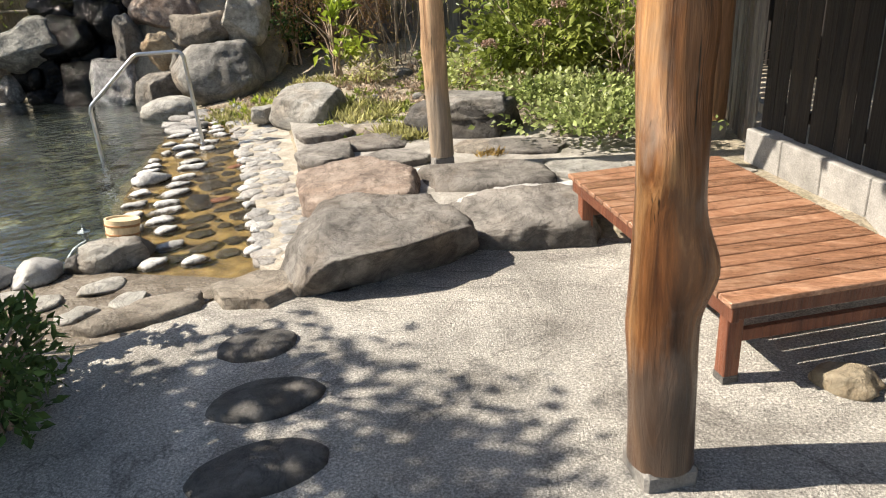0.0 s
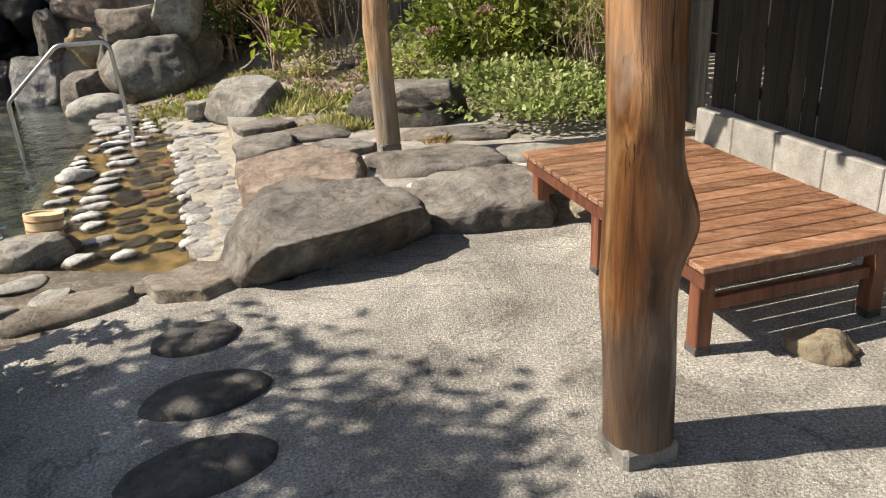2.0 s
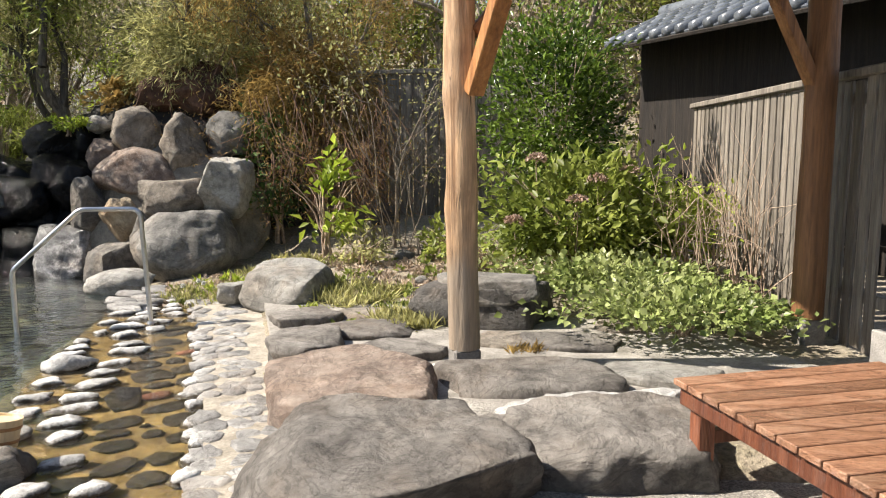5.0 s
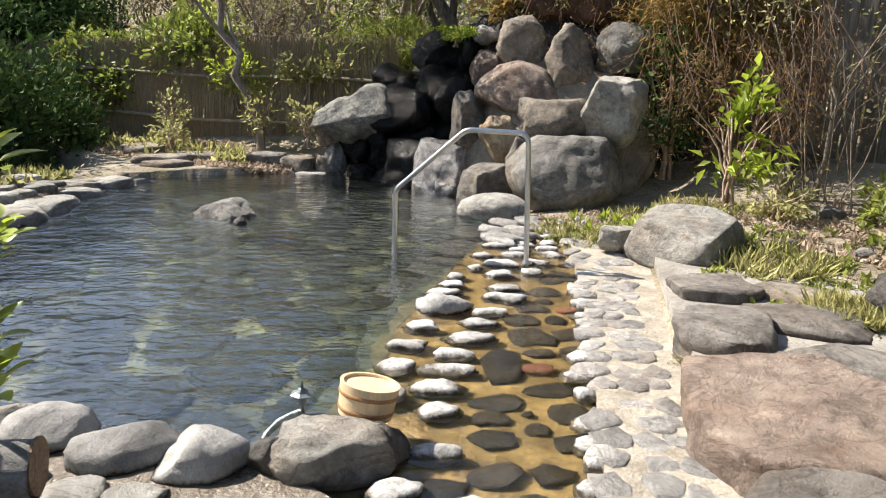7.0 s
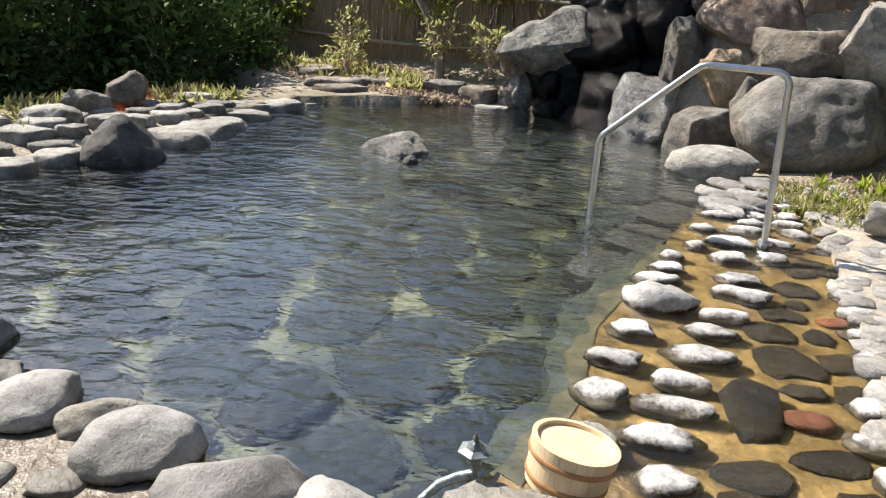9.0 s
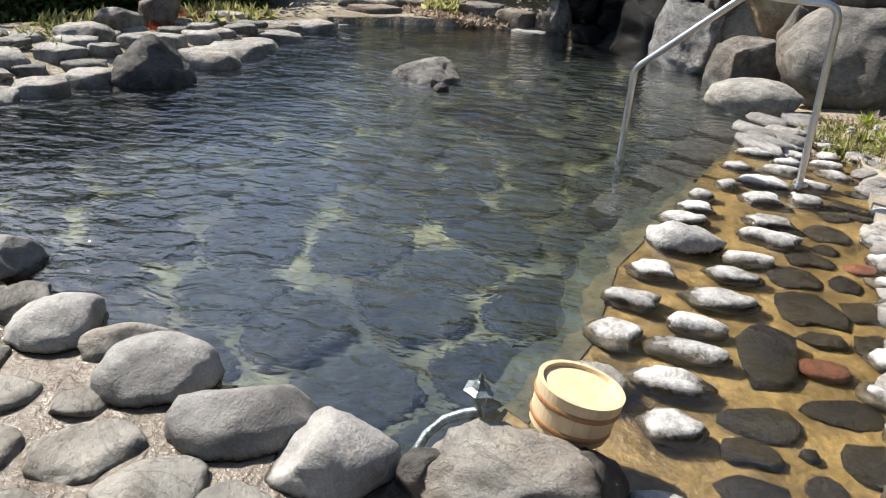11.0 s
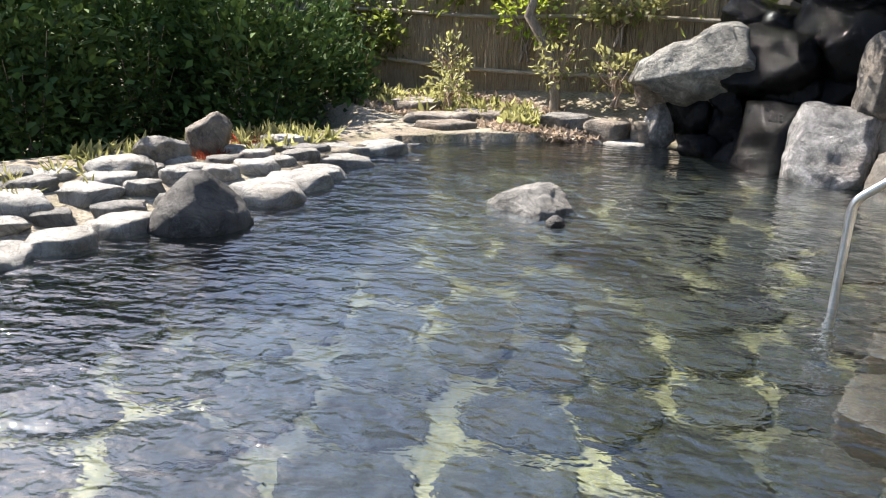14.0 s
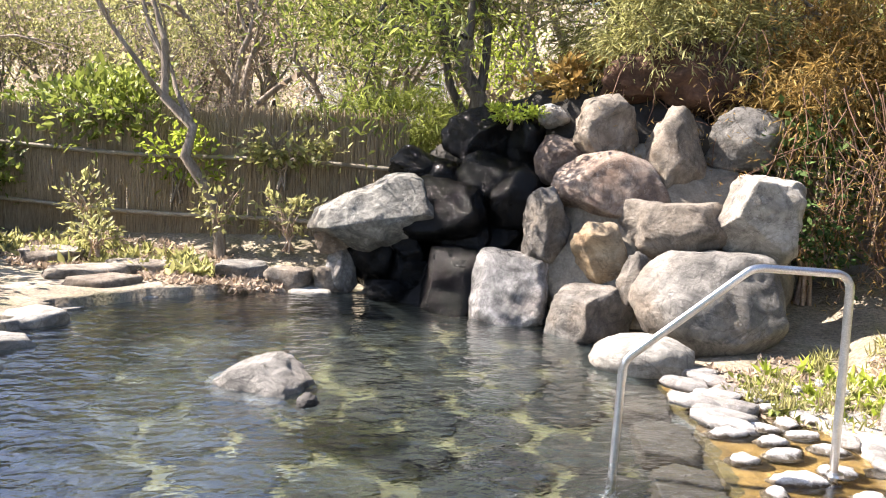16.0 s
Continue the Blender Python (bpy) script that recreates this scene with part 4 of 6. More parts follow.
# ---- bench ----
def bench():
    ob = empty("slatted_bench", Matrix.Translation((1.515, 2.345, 0.02)) @ pose(0, 0, 0, 0, 0, TURN), "red-brown wooden slatted bench on concrete", "bench")
    wide, long, high = 0.90, 1.62, 0.385
    n = 17
    pitch = long / n
    shape = finish(box(wide, pitch - 0.009, 0.024, 0.003), "slat", BENCH, False)
    for k in range(n):
        part("slat", shape, BENCH, ob, m=pose(wide / 2, (k + 0.5) * pitch, high - 0.012))
    for x in (0.035, wide - 0.035):
        part("side_apron", box(0.03, long - 0.04, 0.07, 0.003), BENCH_LEG, ob, m=pose(x, long / 2, high - 0.06))
    for y in (0.06, long / 2, long - 0.06):
        part("end_apron", box(wide - 0.1, 0.03, 0.075, 0.003), BENCH_LEG, ob, m=pose(wide / 2, y, high - 0.0625))
        for x in (0.07, wide - 0.07):
            leg = part("leg", box(0.065, 0.065, high - 0.026, 0.004), BENCH_LEG, ob, m=pose(x, y + (0.035 if y < 0.5 else -0.035 if y > 1 else 0.05), (high - 0.026) / 2))
            part("foot", box(0.069, 0.069, 0.035, 0.003), ROCK_DARK, leg, "dark rubber foot", m=pose(0, 0, -(high - 0.026) / 2 + 0.0175))
    for y in (0.10, long - 0.10):
        part("stretcher", box(wide - 0.16, 0.03, 0.05, 0.003), BENCH_LEG, ob, m=pose(wide / 2, y, 0.19))


bench()


# ---- handrail, bucket, spout ----
def handrail():
    ob = empty("handrail", pose(-2.245, 6.05, 0), "bent stainless steel handrail leading into the pool", "handrail")
    base, b, a, c = Vector((0, 0, -0.1)), Vector((-0.04, 0.0, 0.825)), Vector((-0.395, -0.15, 0.83)), Vector((-0.83, -0.285, 0.42))
    low = Vector((-0.83, -0.285, -0.58))

    def round_off(p, q, r, size):
        i, o = (p - q).normalized() * size, (r - q).normalized() * size
        return [q + i * (1 - s) ** 2 + o * s**2 for s in np.linspace(0, 1, 8)]

    pts = [base] + round_off(base, b, a, 0.07) + round_off(b, a, c, 0.04) + round_off(a, c, low, 0.04) + [low]
    part("rail", tubes("rail", [([tuple(p) for p in pts], 0.0165, 0.0165)], STEEL, 14), STEEL, ob)
    flange = bmesh.new()
    bmesh.ops.create_cone(flange, cap_ends=True, segments=20, radius1=0.035, radius2=0.03, depth=0.012)
    part("flange", flange, STEEL, ob, m=pose(0, 0, 0.02))
    sleeve = (low - c).normalized() * 0.05
    part("weld_collar", tubes("weld_collar", [([tuple(c + sleeve * 0.6), tuple(c + sleeve * 1.6)], 0.0185, 0.0185)], STEEL, 14), STEEL, ob)


handrail()


def lathe(profile, sides=28):
    bm = bmesh.new()
    rings = [[bm.verts.new((r * math.cos(2 * math.pi * k / sides), r * math.sin(2 * math.pi * k / sides), z)) for k in range(sides)] for r, z in profile]
    for p, q in zip(rings, rings[1:]):
        for k in range(sides):
            bm.faces.new((p[k], p[(k + 1) % sides], q[(k + 1) % sides], q[k]))
    return bm


def bucket():
    ob = empty("wooden_bucket", pose(-1.678, 3.72, 0.078, -9, 6, 15), "pale cypress wash bucket upturned on a rock", "bucket")
    r, h = 0.102, 0.112
    n = 16
    for k in range(n):
        bm = bmesh.new()
        a0, a1 = 2 * math.pi * k / n, 2 * math.pi * (k + 0.985) / n
        rows = []
        for rad, z in ((r * 0.90, 0), (r, h), (r - 0.012, h), (r * 0.90 - 0.012, 0.0)):
            rows.append([bm.verts.new((rad * math.cos(a0 + (a1 - a0) * s / 3), rad * math.sin(a0 + (a1 - a0) * s / 3), z)) for s in range(4)])
        for i in range(4):
            p, q = rows[i], rows[(i + 1) % 4]
            for s in range(3):
                bm.faces.new((p[s], p[s + 1], q[s + 1], q[s]))
        bm.faces.new([rows[i][0] for i in (3, 2, 1, 0)])
        bm.faces.new([rows[i][3] for i in range(4)])
        bmesh.ops.recalc_face_normals(bm, faces=bm.faces[:])
        part("stave", bm, BUCKET, ob)
    part("bottom", lathe([(0.0, h - 0.022), (r - 0.0125, h - 0.022), (r - 0.0125, h - 0.010), (0.0, h - 0.010)], 32), BUCKET, ob, "round pale bottom board")
    for z in (0.024, 0.078):
        rr = r * (0.90 + 0.1 * z / h) + 0.001
        part("band", lathe([(rr, z - 0.007), (rr + 0.0025, z - 0.004), (rr + 0.0025, z + 0.004), (rr, z + 0.007)], 40), BAND, ob, "darker twisted hoop", True)


bucket()


def spout():
    # little lantern-shaped tap on a curved pipe
    ob = empty("lantern_tap", pose(-1.80, 3.545, 0.095) @ Matrix.Scale(1.1, 4), "small verdigris lantern-shaped tap on the rock", "tap")
    part("lantern", lathe([(0.0, 0.0), (0.016, 0.0), (0.012, 0.015), (0.007, 0.03), (0.007, 0.045), (0.017, 0.05), (0.017, 0.072), (0.012, 0.075)], 6), BRONZE, ob)
    part("cap", lathe([(0.012, 0.070), (0.034, 0.074), (0.036, 0.079), (0.020, 0.085), (0.010, 0.096), (0.005, 0.100), (0.008, 0.106), (0.004, 0.115), (0.0, 0.122)], 6), BRONZE, ob, "flared lantern roof")
    pts = [(0.0, 0.0, 0.02), (-0.02, -0.02, 0.012), (-0.045, -0.05, -0.005), (-0.055, -0.09, -0.03), (-0.04, -0.14, -0.06), (-0.02, -0.17, -0.12)]
    part("pipe", tubes("pipe", [(pts, 0.012, 0.009)], BRONZE, 10), BRONZE, ob, "curved metal pipe")


spout()


# ---- rocks of the pool rim ----
EDGE = "pool edge boulders"
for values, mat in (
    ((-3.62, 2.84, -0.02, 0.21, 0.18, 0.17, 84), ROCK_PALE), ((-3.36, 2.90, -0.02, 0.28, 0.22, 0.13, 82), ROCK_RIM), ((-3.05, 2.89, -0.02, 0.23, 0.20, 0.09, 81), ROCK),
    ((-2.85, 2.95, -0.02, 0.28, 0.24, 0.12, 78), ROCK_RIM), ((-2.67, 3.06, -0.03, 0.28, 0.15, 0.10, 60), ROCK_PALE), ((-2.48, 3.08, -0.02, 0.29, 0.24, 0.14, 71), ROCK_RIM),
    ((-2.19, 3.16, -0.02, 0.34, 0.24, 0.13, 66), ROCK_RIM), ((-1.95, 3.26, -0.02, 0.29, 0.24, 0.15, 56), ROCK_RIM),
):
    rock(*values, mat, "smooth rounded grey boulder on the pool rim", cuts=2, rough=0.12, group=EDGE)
for x, y, w in ((-3.9, 2.72, 0.3), (-4.2, 2.66, 0.26), (-4.5, 2.55, 0.34), (-4.85, 2.52, 0.3), (-5.15, 2.7, 0.3), (-5.35, 2.95, 0.26)):
    rock(x, y, -0.02, w, w * 0.8, 0.14, 70, ROCK_RIM, "smooth rounded grey boulder on the pool rim", cuts=2, rough=0.12, group=EDGE)
rock(-1.77, 3.37, -0.02, 0.13, 0.12, 0.13, 40, ROCK_DARK, "small dark stone below the tap", cuts=3)
rock(-1.65, 3.50, -0.02, 0.38, 0.30, 0.17, 40, ROCK_PALE, "pale humped rock carrying the lantern tap", cuts=3, rough=0.2)
rock(-1.58, 3.64, -0.02, 0.22, 0.22, 0.13, 34, ROCK_DARK, "dark wet rock below the bucket", cuts=3, rough=0.2)
rock(-1.81, 4.00, -0.02, 0.16, 0.13, 0.07, 33, ROCK_PALE, "pale stone behind the bucket", cuts=2)
rock(-5.50, 4.24, -0.05, 0.46, 0.40, 0.33, 71, ROCK_DARK, "dark cone-shaped rock standing in the water", cuts=1, rough=0.08, peak=0.6)
rock(-6.93, 4.89, 0.05, 0.32, 0.26, 0.30, 69, ROCK_TAN, "square pale rock among red-leaved plants", cuts=5)
rock(-6.72, 4.48, 0.05, 0.34, 0.28, 0.20, 72, ROCK, "grey rock on the bank")
rock(-6.49, 4.16, 0.05, 0.40, 0.30, 0.14, 75, ROCK_PALE, "pale low rock on the bank")
hewn(-4.80, 5.84, -0.02, (0.30, 0.24, 0.19), [((-0.40, -0.15, 0.9), 0.11), ((0.45, -0.1, 0.9), 0.12), ((0.9, -0.1, 0.2), 0.21), ((-0.2, -0.9, 0.35), 0.15), ((0.1, -0.75, 0.7), 0.115)], ROCK, "ridged grey rock rising from the pool", group="", seed=23, rough=0.19)
rock(-4.46, 5.70, -0.02, 0.10, 0.08, 0.07, 30, ROCK_DARK, "small stone beside the pool rock")
RIM = "flat rim stones"
for values in (
    (-5.77, 7.92, 0, 0.34, 0.27, 0.06, 30), (-6.12, 7.78, 0, 0.37, 0.27, 0.05, 34), (-6.40, 7.56, 0, 0.33, 0.26, 0.08, 37), (-6.70, 7.42, 0, 0.29, 0.24, 0.08, 40),
    (-6.85, 7.16, 0, 0.27, 0.22, 0.06, 43), (-6.60, 7.02, 0, 0.18, 0.14, 0.04, 43), (-6.49, 7.25, 0, 0.16, 0.13, 0.05, 40), (-6.74, 6.48, 0, 0.18, 0.14, 0.04, 47),
    (-6.78, 6.75, 0, 0.20, 0.15, 0.04, 45), (-6.97, 6.92, 0, 0.24, 0.18, 0.05, 45), (-6.99, 6.60, 0, 0.26, 0.2, 0.06, 48), (-6.64, 6.09, 0, 0.40, 0.32, 0.12, 49),
    (-6.42, 5.62, 0, 0.42, 0.34, 0.10, 55), (-6.72, 5.80, 0, 0.5, 0.4, 0.11, 60), (-6.15, 5.25, 0, 0.38, 0.3, 0.10, 60),
):
    slab(*values, ROCK_PALE, "thin pale stone at the waterline", "rim_stone", RIM)
for values, mat in (
    ((-6.95, 6.95, 0.06, 0.52, 0.28, 0.10, 46), ROCK_TAN), ((-7.05, 7.55, 0.06, 0.78, 0.40, 0.13, 42), ROCK_TAN), ((-6.38, 7.86, 0.06, 0.44, 0.35, 0.18, 36), ROCK),
    ((-6.02, 7.98, 0.06, 0.40, 0.32, 0.16, 33), ROCK_TAN), ((-5.74, 8.1, 0.06, 0.24, 0.2, 0.18, 30), ROCK_TAN), ((-7.3, 7.1, 0.08, 0.5, 0.4, 0.1, 50), ROCK_TAN), ((-7.9, 7.4, 0.1, 0.5, 0.4, 0.12, 40), ROCK_TAN),
):
    slab(*values, mat, "weathered tan slab on the far bank", "bank_rock", RIM)
for values in ((-5.78, 4.75, 0, 0.42, 0.34, 0.15, 66), (-5.46, 3.31, 0, 0.38, 0.30, 0.09, 82), (-5.49, 3.60, 0, 0.30, 0.24, 0.12, 78), (-5.30, 3.08, 0, 0.28, 0.24, 0.10, 85), (-5.62, 3.92, 0, 0.30, 0.26, 0.12, 78), (-5.95, 5.02, 0, 0.40, 0.30, 0.13, 60)):
    slab(*values, ROCK_PALE, "flat pale stone along the pool bank", "rim_stone", RIM)
rng = random.Random(21)
spots = []
for _ in range(600):
    y = rng.uniform(3.0, 5.6)
    x = rng.uniform(-6.75, -5.62) - 0.35 * max(0, y - 4.6)
    if all((x - a) ** 2 + (y - b) ** 2 > 0.205**2 for a, b in spots) and not inside(POOL_EDGE, x + 0.12, y):
        spots.append((x, y))
for x, y in spots:
    w = rng.uniform(0.20, 0.36)
    slab(x, y, float(level(x, y)) + 0.02, w, w * rng.uniform(0.6, 0.85), rng.uniform(0.05, 0.10), rng.uniform(40, 100), rng.choice((ROCK_PALE, ROCK, ROCK_PALE)), "flat pale stone along the pool bank", "rim_stone", RIM)


# ---- waterfall ----
def joints():
    # mortar that fills the gaps between the boulders
    bm = bmesh.new()
    bmesh.ops.create_icosphere(bm, subdivisions=5, radius=1.0)
    for v in bm.verts:
        k = 1 + 0.12 * noise.noise(v.co * 2.3) + 0.05 * noise.noise(v.co * 7)
        v.co = Vector((v.co.x * 0.9 * k, v.co.y * 0.32 * k, max(v.co.z * 0.85 * k, -0.6)))
    ob = new("boulder_mortar", finish(bm, "boulder_mortar", MORTAR_OLD))
    ob.matrix_world = pose(-3.2, 8.44, 0.50, -26, 0, 12)
    tagged(ob, "warm grey mortar filling between boulders", "mortar", kind="structure")


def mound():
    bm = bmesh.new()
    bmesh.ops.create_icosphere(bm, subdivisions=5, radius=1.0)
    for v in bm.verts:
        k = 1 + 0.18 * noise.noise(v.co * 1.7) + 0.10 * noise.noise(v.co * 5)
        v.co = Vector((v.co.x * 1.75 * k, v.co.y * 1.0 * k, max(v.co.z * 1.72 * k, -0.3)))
    ob = new("mortared_mound", finish(bm, "mortared_mound", MORTAR_SHADE))
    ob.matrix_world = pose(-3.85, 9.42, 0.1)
    tagged(ob, "mortared core of the waterfall rockery, blackened for recess shade", "rockery")


# mortar of the core, painted near black so its gaps read as shaded recess
MORTAR_SHADE = plain("shaded_mortar", (0.012, 0.011, 0.009), (0.04, 0.036, 0.03), 4, 0.9, 60, 0.8)
MORTAR_OLD = plain("boulder_mortar", (0.13, 0.113, 0.088), (0.31, 0.275, 0.215), 6, 0.9, 60, 0.7)
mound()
joints()
GREY_L = "grey boulder mortared into the waterfall wall"
# the near-black wet boulders carry the shade of the recess in their colour
for values, mat, label in (
    ((-5.71, 8.1, 0.42, 0.28, 0.22, 0.28, 20), ROCK_TAN, "small tan rock at the foot of the waterfall"),
    ((-5.29, 8.15, 0.31, 0.24, 0.2, 0.33, 20), ROCK_WET_SHADE, "wet black rock under the waterfall"), ((-5.04, 8.15, 0.39, 0.26, 0.2, 0.26, 20), ROCK_WET_SHADE, "wet black rock under the waterfall"),
    ((-4.69, 8.16, 0.22, 0.46, 0.36, 0.46, 20), ROCK_WET_SHADE, "wet black rock under the waterfall"), ((-5.21, 8.02, 0.07, 0.37, 0.28, 0.2, 20), ROCK_WET_SHADE, "wet black rock under the waterfall"),
    ((-3.97, 8.1, 0.68, 0.34, 0.30, 0.52, 20), ROCK, "upright oval grey boulder by the fall"),
    ((-3.57, 8.05, 0.54, 0.42, 0.34, 0.46, 20), ROCK_ORANGE, "ochre oval boulder in the wall"),
    ((-3.07, 8.22, 0.77, 0.72, 0.5, 0.46, 20), ROCK_TAN, "brownish grey boulder in the wall"), ((-3.29, 7.85, 0.40, 0.24, 0.22, 0.34, 20), ROCK, GREY_L),
    ((-3.19, 8.54, 1.23, 0.50, 0.42, 0.62, 20), ROCK_TAN, GREY_L),
    ((-3.71, 8.60, 1.38, 0.50, 0.42, 0.50, 20), ROCK_TAN, GREY_L), ((-3.98, 8.55, 1.16, 0.38, 0.32, 0.42, 20), ROCK_RED, "rough brown boulder above the fall"),
    ((-2.72, 8.75, 1.38, 0.6, 0.46, 0.42, 20), ROCK, GREY_L), ((-4.13, 8.66, 1.50, 0.24, 0.2, 0.18, 20), ROCK_PALE, "small pale rock beside moss"),
    ((-4.75, 8.75, 1.26, 0.62, 0.4, 0.5, 20), ROCK_WET_SHADE, "tall wet black rock of the fall"), ((-5.2, 8.6, 1.02, 0.72, 0.5, 0.36, 20), ROCK_WET_SHADE, "dark layered rock above the fall"),
    ((-4.45, 9.05, 0.72, 1.1, 0.8, 1.0, 20), ROCK_WET_SHADE, "black wet recess behind the falling water"),
    ((-4.5, 8.62, 0.85, 1.0, 0.55, 0.8, 20), ROCK_WET_SHADE, "black wet recess behind the falling water"), ((-4.62, 8.35, 0.5, 0.5, 0.4, 0.3, 20), ROCK_WET_SHADE, "wet black rock under the waterfall"),
    ((-5.5, 8.3, 0.32, 0.4, 0.4, 0.5, 20), ROCK_WET_SHADE, "wet black rock under the waterfall"), ((-5.05, 8.3, 0.2, 0.5, 0.4, 0.5, 20), ROCK_WET_SHADE, "wet black rock under the waterfall"), ((-4.9, 8.05, 0.06, 0.3, 0.25, 0.2, 20), ROCK_WET_SHADE, "wet black rock under the waterfall"),
    ((-4.9, 8.55, 0.75, 0.6, 0.4, 0.8, 20), ROCK_WET_SHADE, "black wet recess behind the falling water"), ((-4.28, 8.35, 0.82, 0.4, 0.3, 0.5, 20), ROCK_WET_SHADE, "wet black rock under the waterfall"), ((-4.35, 8.75, 1.3, 0.4, 0.4, 0.5, 20), ROCK_WET_SHADE, "wet black rock under the waterfall"),
    ((-5.25, 8.52, 0.30, 1.1, 0.4, 0.8, 12), ROCK_WET_SHADE, "black wet recess behind the falling water"),
    ((-5.62, 8.14, 0.17, 0.26, 0.2, 0.38, 20), SLAB_WET, "upright wet stone in the pool"), ((-4.4, 8.5, 0.48, 0.5, 0.4, 0.5, 20), ROCK_WET_SHADE, "wet black rock under the waterfall"),
):
    placed(*values, mat, label)
FALL = "waterfall boulders"
tagged(hewn(-3.30, 9.08, 1.80, (0.62, 0.42, 0.36), [((0, -0.3, -1), 0.16), ((0.0, -1, 0.1), 0.26), ((-0.8, -0.2, 0.4), 0.42)], EARTH, "dark rusty earth bank under the overhanging tree", "earth_bank", "", 0.45, 41, 0.8), "dark rusty earth bank under the overhanging tree", "earth", kind="structure")
hewn(-5.34, 8.14, 0.64, (0.60, 0.42, 0.30), [((-0.25, -0.2, 0.95), 0.22), ((-0.75, -0.45, 0.5), 0.40), ((0.1, -0.9, 0.45), 0.24), ((0.05, -0.65, -0.75), 0.22), ((0.9, -0.3, 0.3), 0.46), ((-0.5, -0.3, -0.8), 0.30)], ROCK_MOTTLED, "large lichen-spotted boulder beside the waterfall", group=FALL, seed=31, rough=0.16, turn=(0, -13, 14))
hewn(-4.85, 8.28, 0.72, (0.42, 0.34, 0.28), [((0.2, -0.3, 0.9), 0.21), ((-0.1, -0.9, 0.3), 0.22), ((0.9, -0.2, 0.2), 0.32)], ROCK_WET_SHADE, "wet dark rock leaning on the lichen-spotted boulder, darkened further for shade", group=FALL, seed=32, rough=0.2, turn=(0, -8, 10))
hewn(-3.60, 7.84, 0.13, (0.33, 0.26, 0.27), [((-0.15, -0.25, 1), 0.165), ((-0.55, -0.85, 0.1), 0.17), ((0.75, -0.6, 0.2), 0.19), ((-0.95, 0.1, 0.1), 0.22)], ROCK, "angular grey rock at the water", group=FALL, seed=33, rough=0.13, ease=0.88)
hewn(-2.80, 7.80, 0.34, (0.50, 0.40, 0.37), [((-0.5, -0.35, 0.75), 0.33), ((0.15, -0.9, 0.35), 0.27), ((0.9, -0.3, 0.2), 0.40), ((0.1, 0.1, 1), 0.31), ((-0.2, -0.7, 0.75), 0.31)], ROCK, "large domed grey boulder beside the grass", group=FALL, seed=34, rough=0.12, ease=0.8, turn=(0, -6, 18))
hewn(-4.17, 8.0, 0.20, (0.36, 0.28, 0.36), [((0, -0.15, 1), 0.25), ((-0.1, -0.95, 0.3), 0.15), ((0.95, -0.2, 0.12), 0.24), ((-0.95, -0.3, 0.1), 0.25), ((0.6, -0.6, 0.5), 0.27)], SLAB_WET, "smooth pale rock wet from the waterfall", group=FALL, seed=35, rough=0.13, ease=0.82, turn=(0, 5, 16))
hewn(-4.62, 8.05, 0.18, (0.30, 0.26, 0.34), [((0, -0.2, 1), 0.24), ((-0.1, -0.95, 0.25), 0.15), ((0.95, -0.2, 0.1), 0.20), ((-0.95, -0.3, 0.1), 0.22)], ROCK_WET_SHADE, "wet dark block that the water runs over, darkened further for shade", group=FALL, seed=36, rough=0.17, ease=0.85, turn=(0, 4, 16))
hewn(-2.53, 8.14, 0.90, (0.31, 0.27, 0.34), [((-0.15, -0.1, 1), 0.22), ((-0.9, -0.2, 0.3), 0.22), ((0.05, -1, 0.1), 0.18), ((0.9, -0.3, 0.1), 0.21), ((-0.35, -0.6, -0.7), 0.22), ((0.6, -0.4, 0.6), 0.24)], ROCK_PALE, "angular pale boulder below hanging roots", group=FALL, seed=39, rough=0.17, ease=0.93, turn=(0, 8, 12))
hewn(-3.57, 8.40, 0.95, (0.46, 0.36, 0.30), [((0.0, -1, 0.25), 0.25), ((-0.6, -0.3, 0.7), 0.30), ((0.75, -0.2, 0.6), 0.34), ((-0.2, -0.3, -0.9), 0.22), ((0.5, -0.3, -0.75), 0.26)], ROCK_RED, "reddish brown arched boulder in the wall", group=FALL, seed=38, rough=0.1, turn=(0, 6, 18))
rock(-3.12, 7.22, 0.0, 0.60, 0.42, 0.20, 20, ROCK_PALE, "low flat-topped boulder at the water", cuts=2, rough=0.1, group="waterfall boulders")


def falling_water():
    # thin strands of water over the black rock
    rng = np.random.default_rng(9)
    ob = empty("waterfall", pose(-4.66, 8.0, 0), "thin white strands of falling water", "waterfall")
    for k in range(7):
        x = rng.uniform(-0.2, 0.2)
        top = rng.uniform(0.35, 0.5)
        pts = [(x, 0.22, top), (x + rng.normal() * 0.01, 0.05, top - 0.04), (x + rng.normal() * 0.02, -0.02, top * 0.5), (x + rng.normal() * 0.02, -0.05, 0.0)]
        part("strand", tubes("strand", [(pts, 0.003, 0.002)], WATER, 5), WATER, ob).visible_shadow = False


falling_water()

for y, long in ((5.28, 0.42), (5.78, 0.46), (6.28, 0.44), (6.78, 0.46)):
    ob = hewn(float(way_x(LEFT_X, y)) - 0.17, y, -0.22, (0.20, long * 0.62, 0.2), [((0, 0, 1), 0.10), ((1, 0.3, 0), 0.13), ((-1, -0.3, 0), 0.13), ((0, 1, 0), long * 0.46), ((0, -1, 0), long * 0.46)], SUNKEN, "dark squared step stone under water", "sunken_stone", "sunken steps", 0.05, int(y * 10))


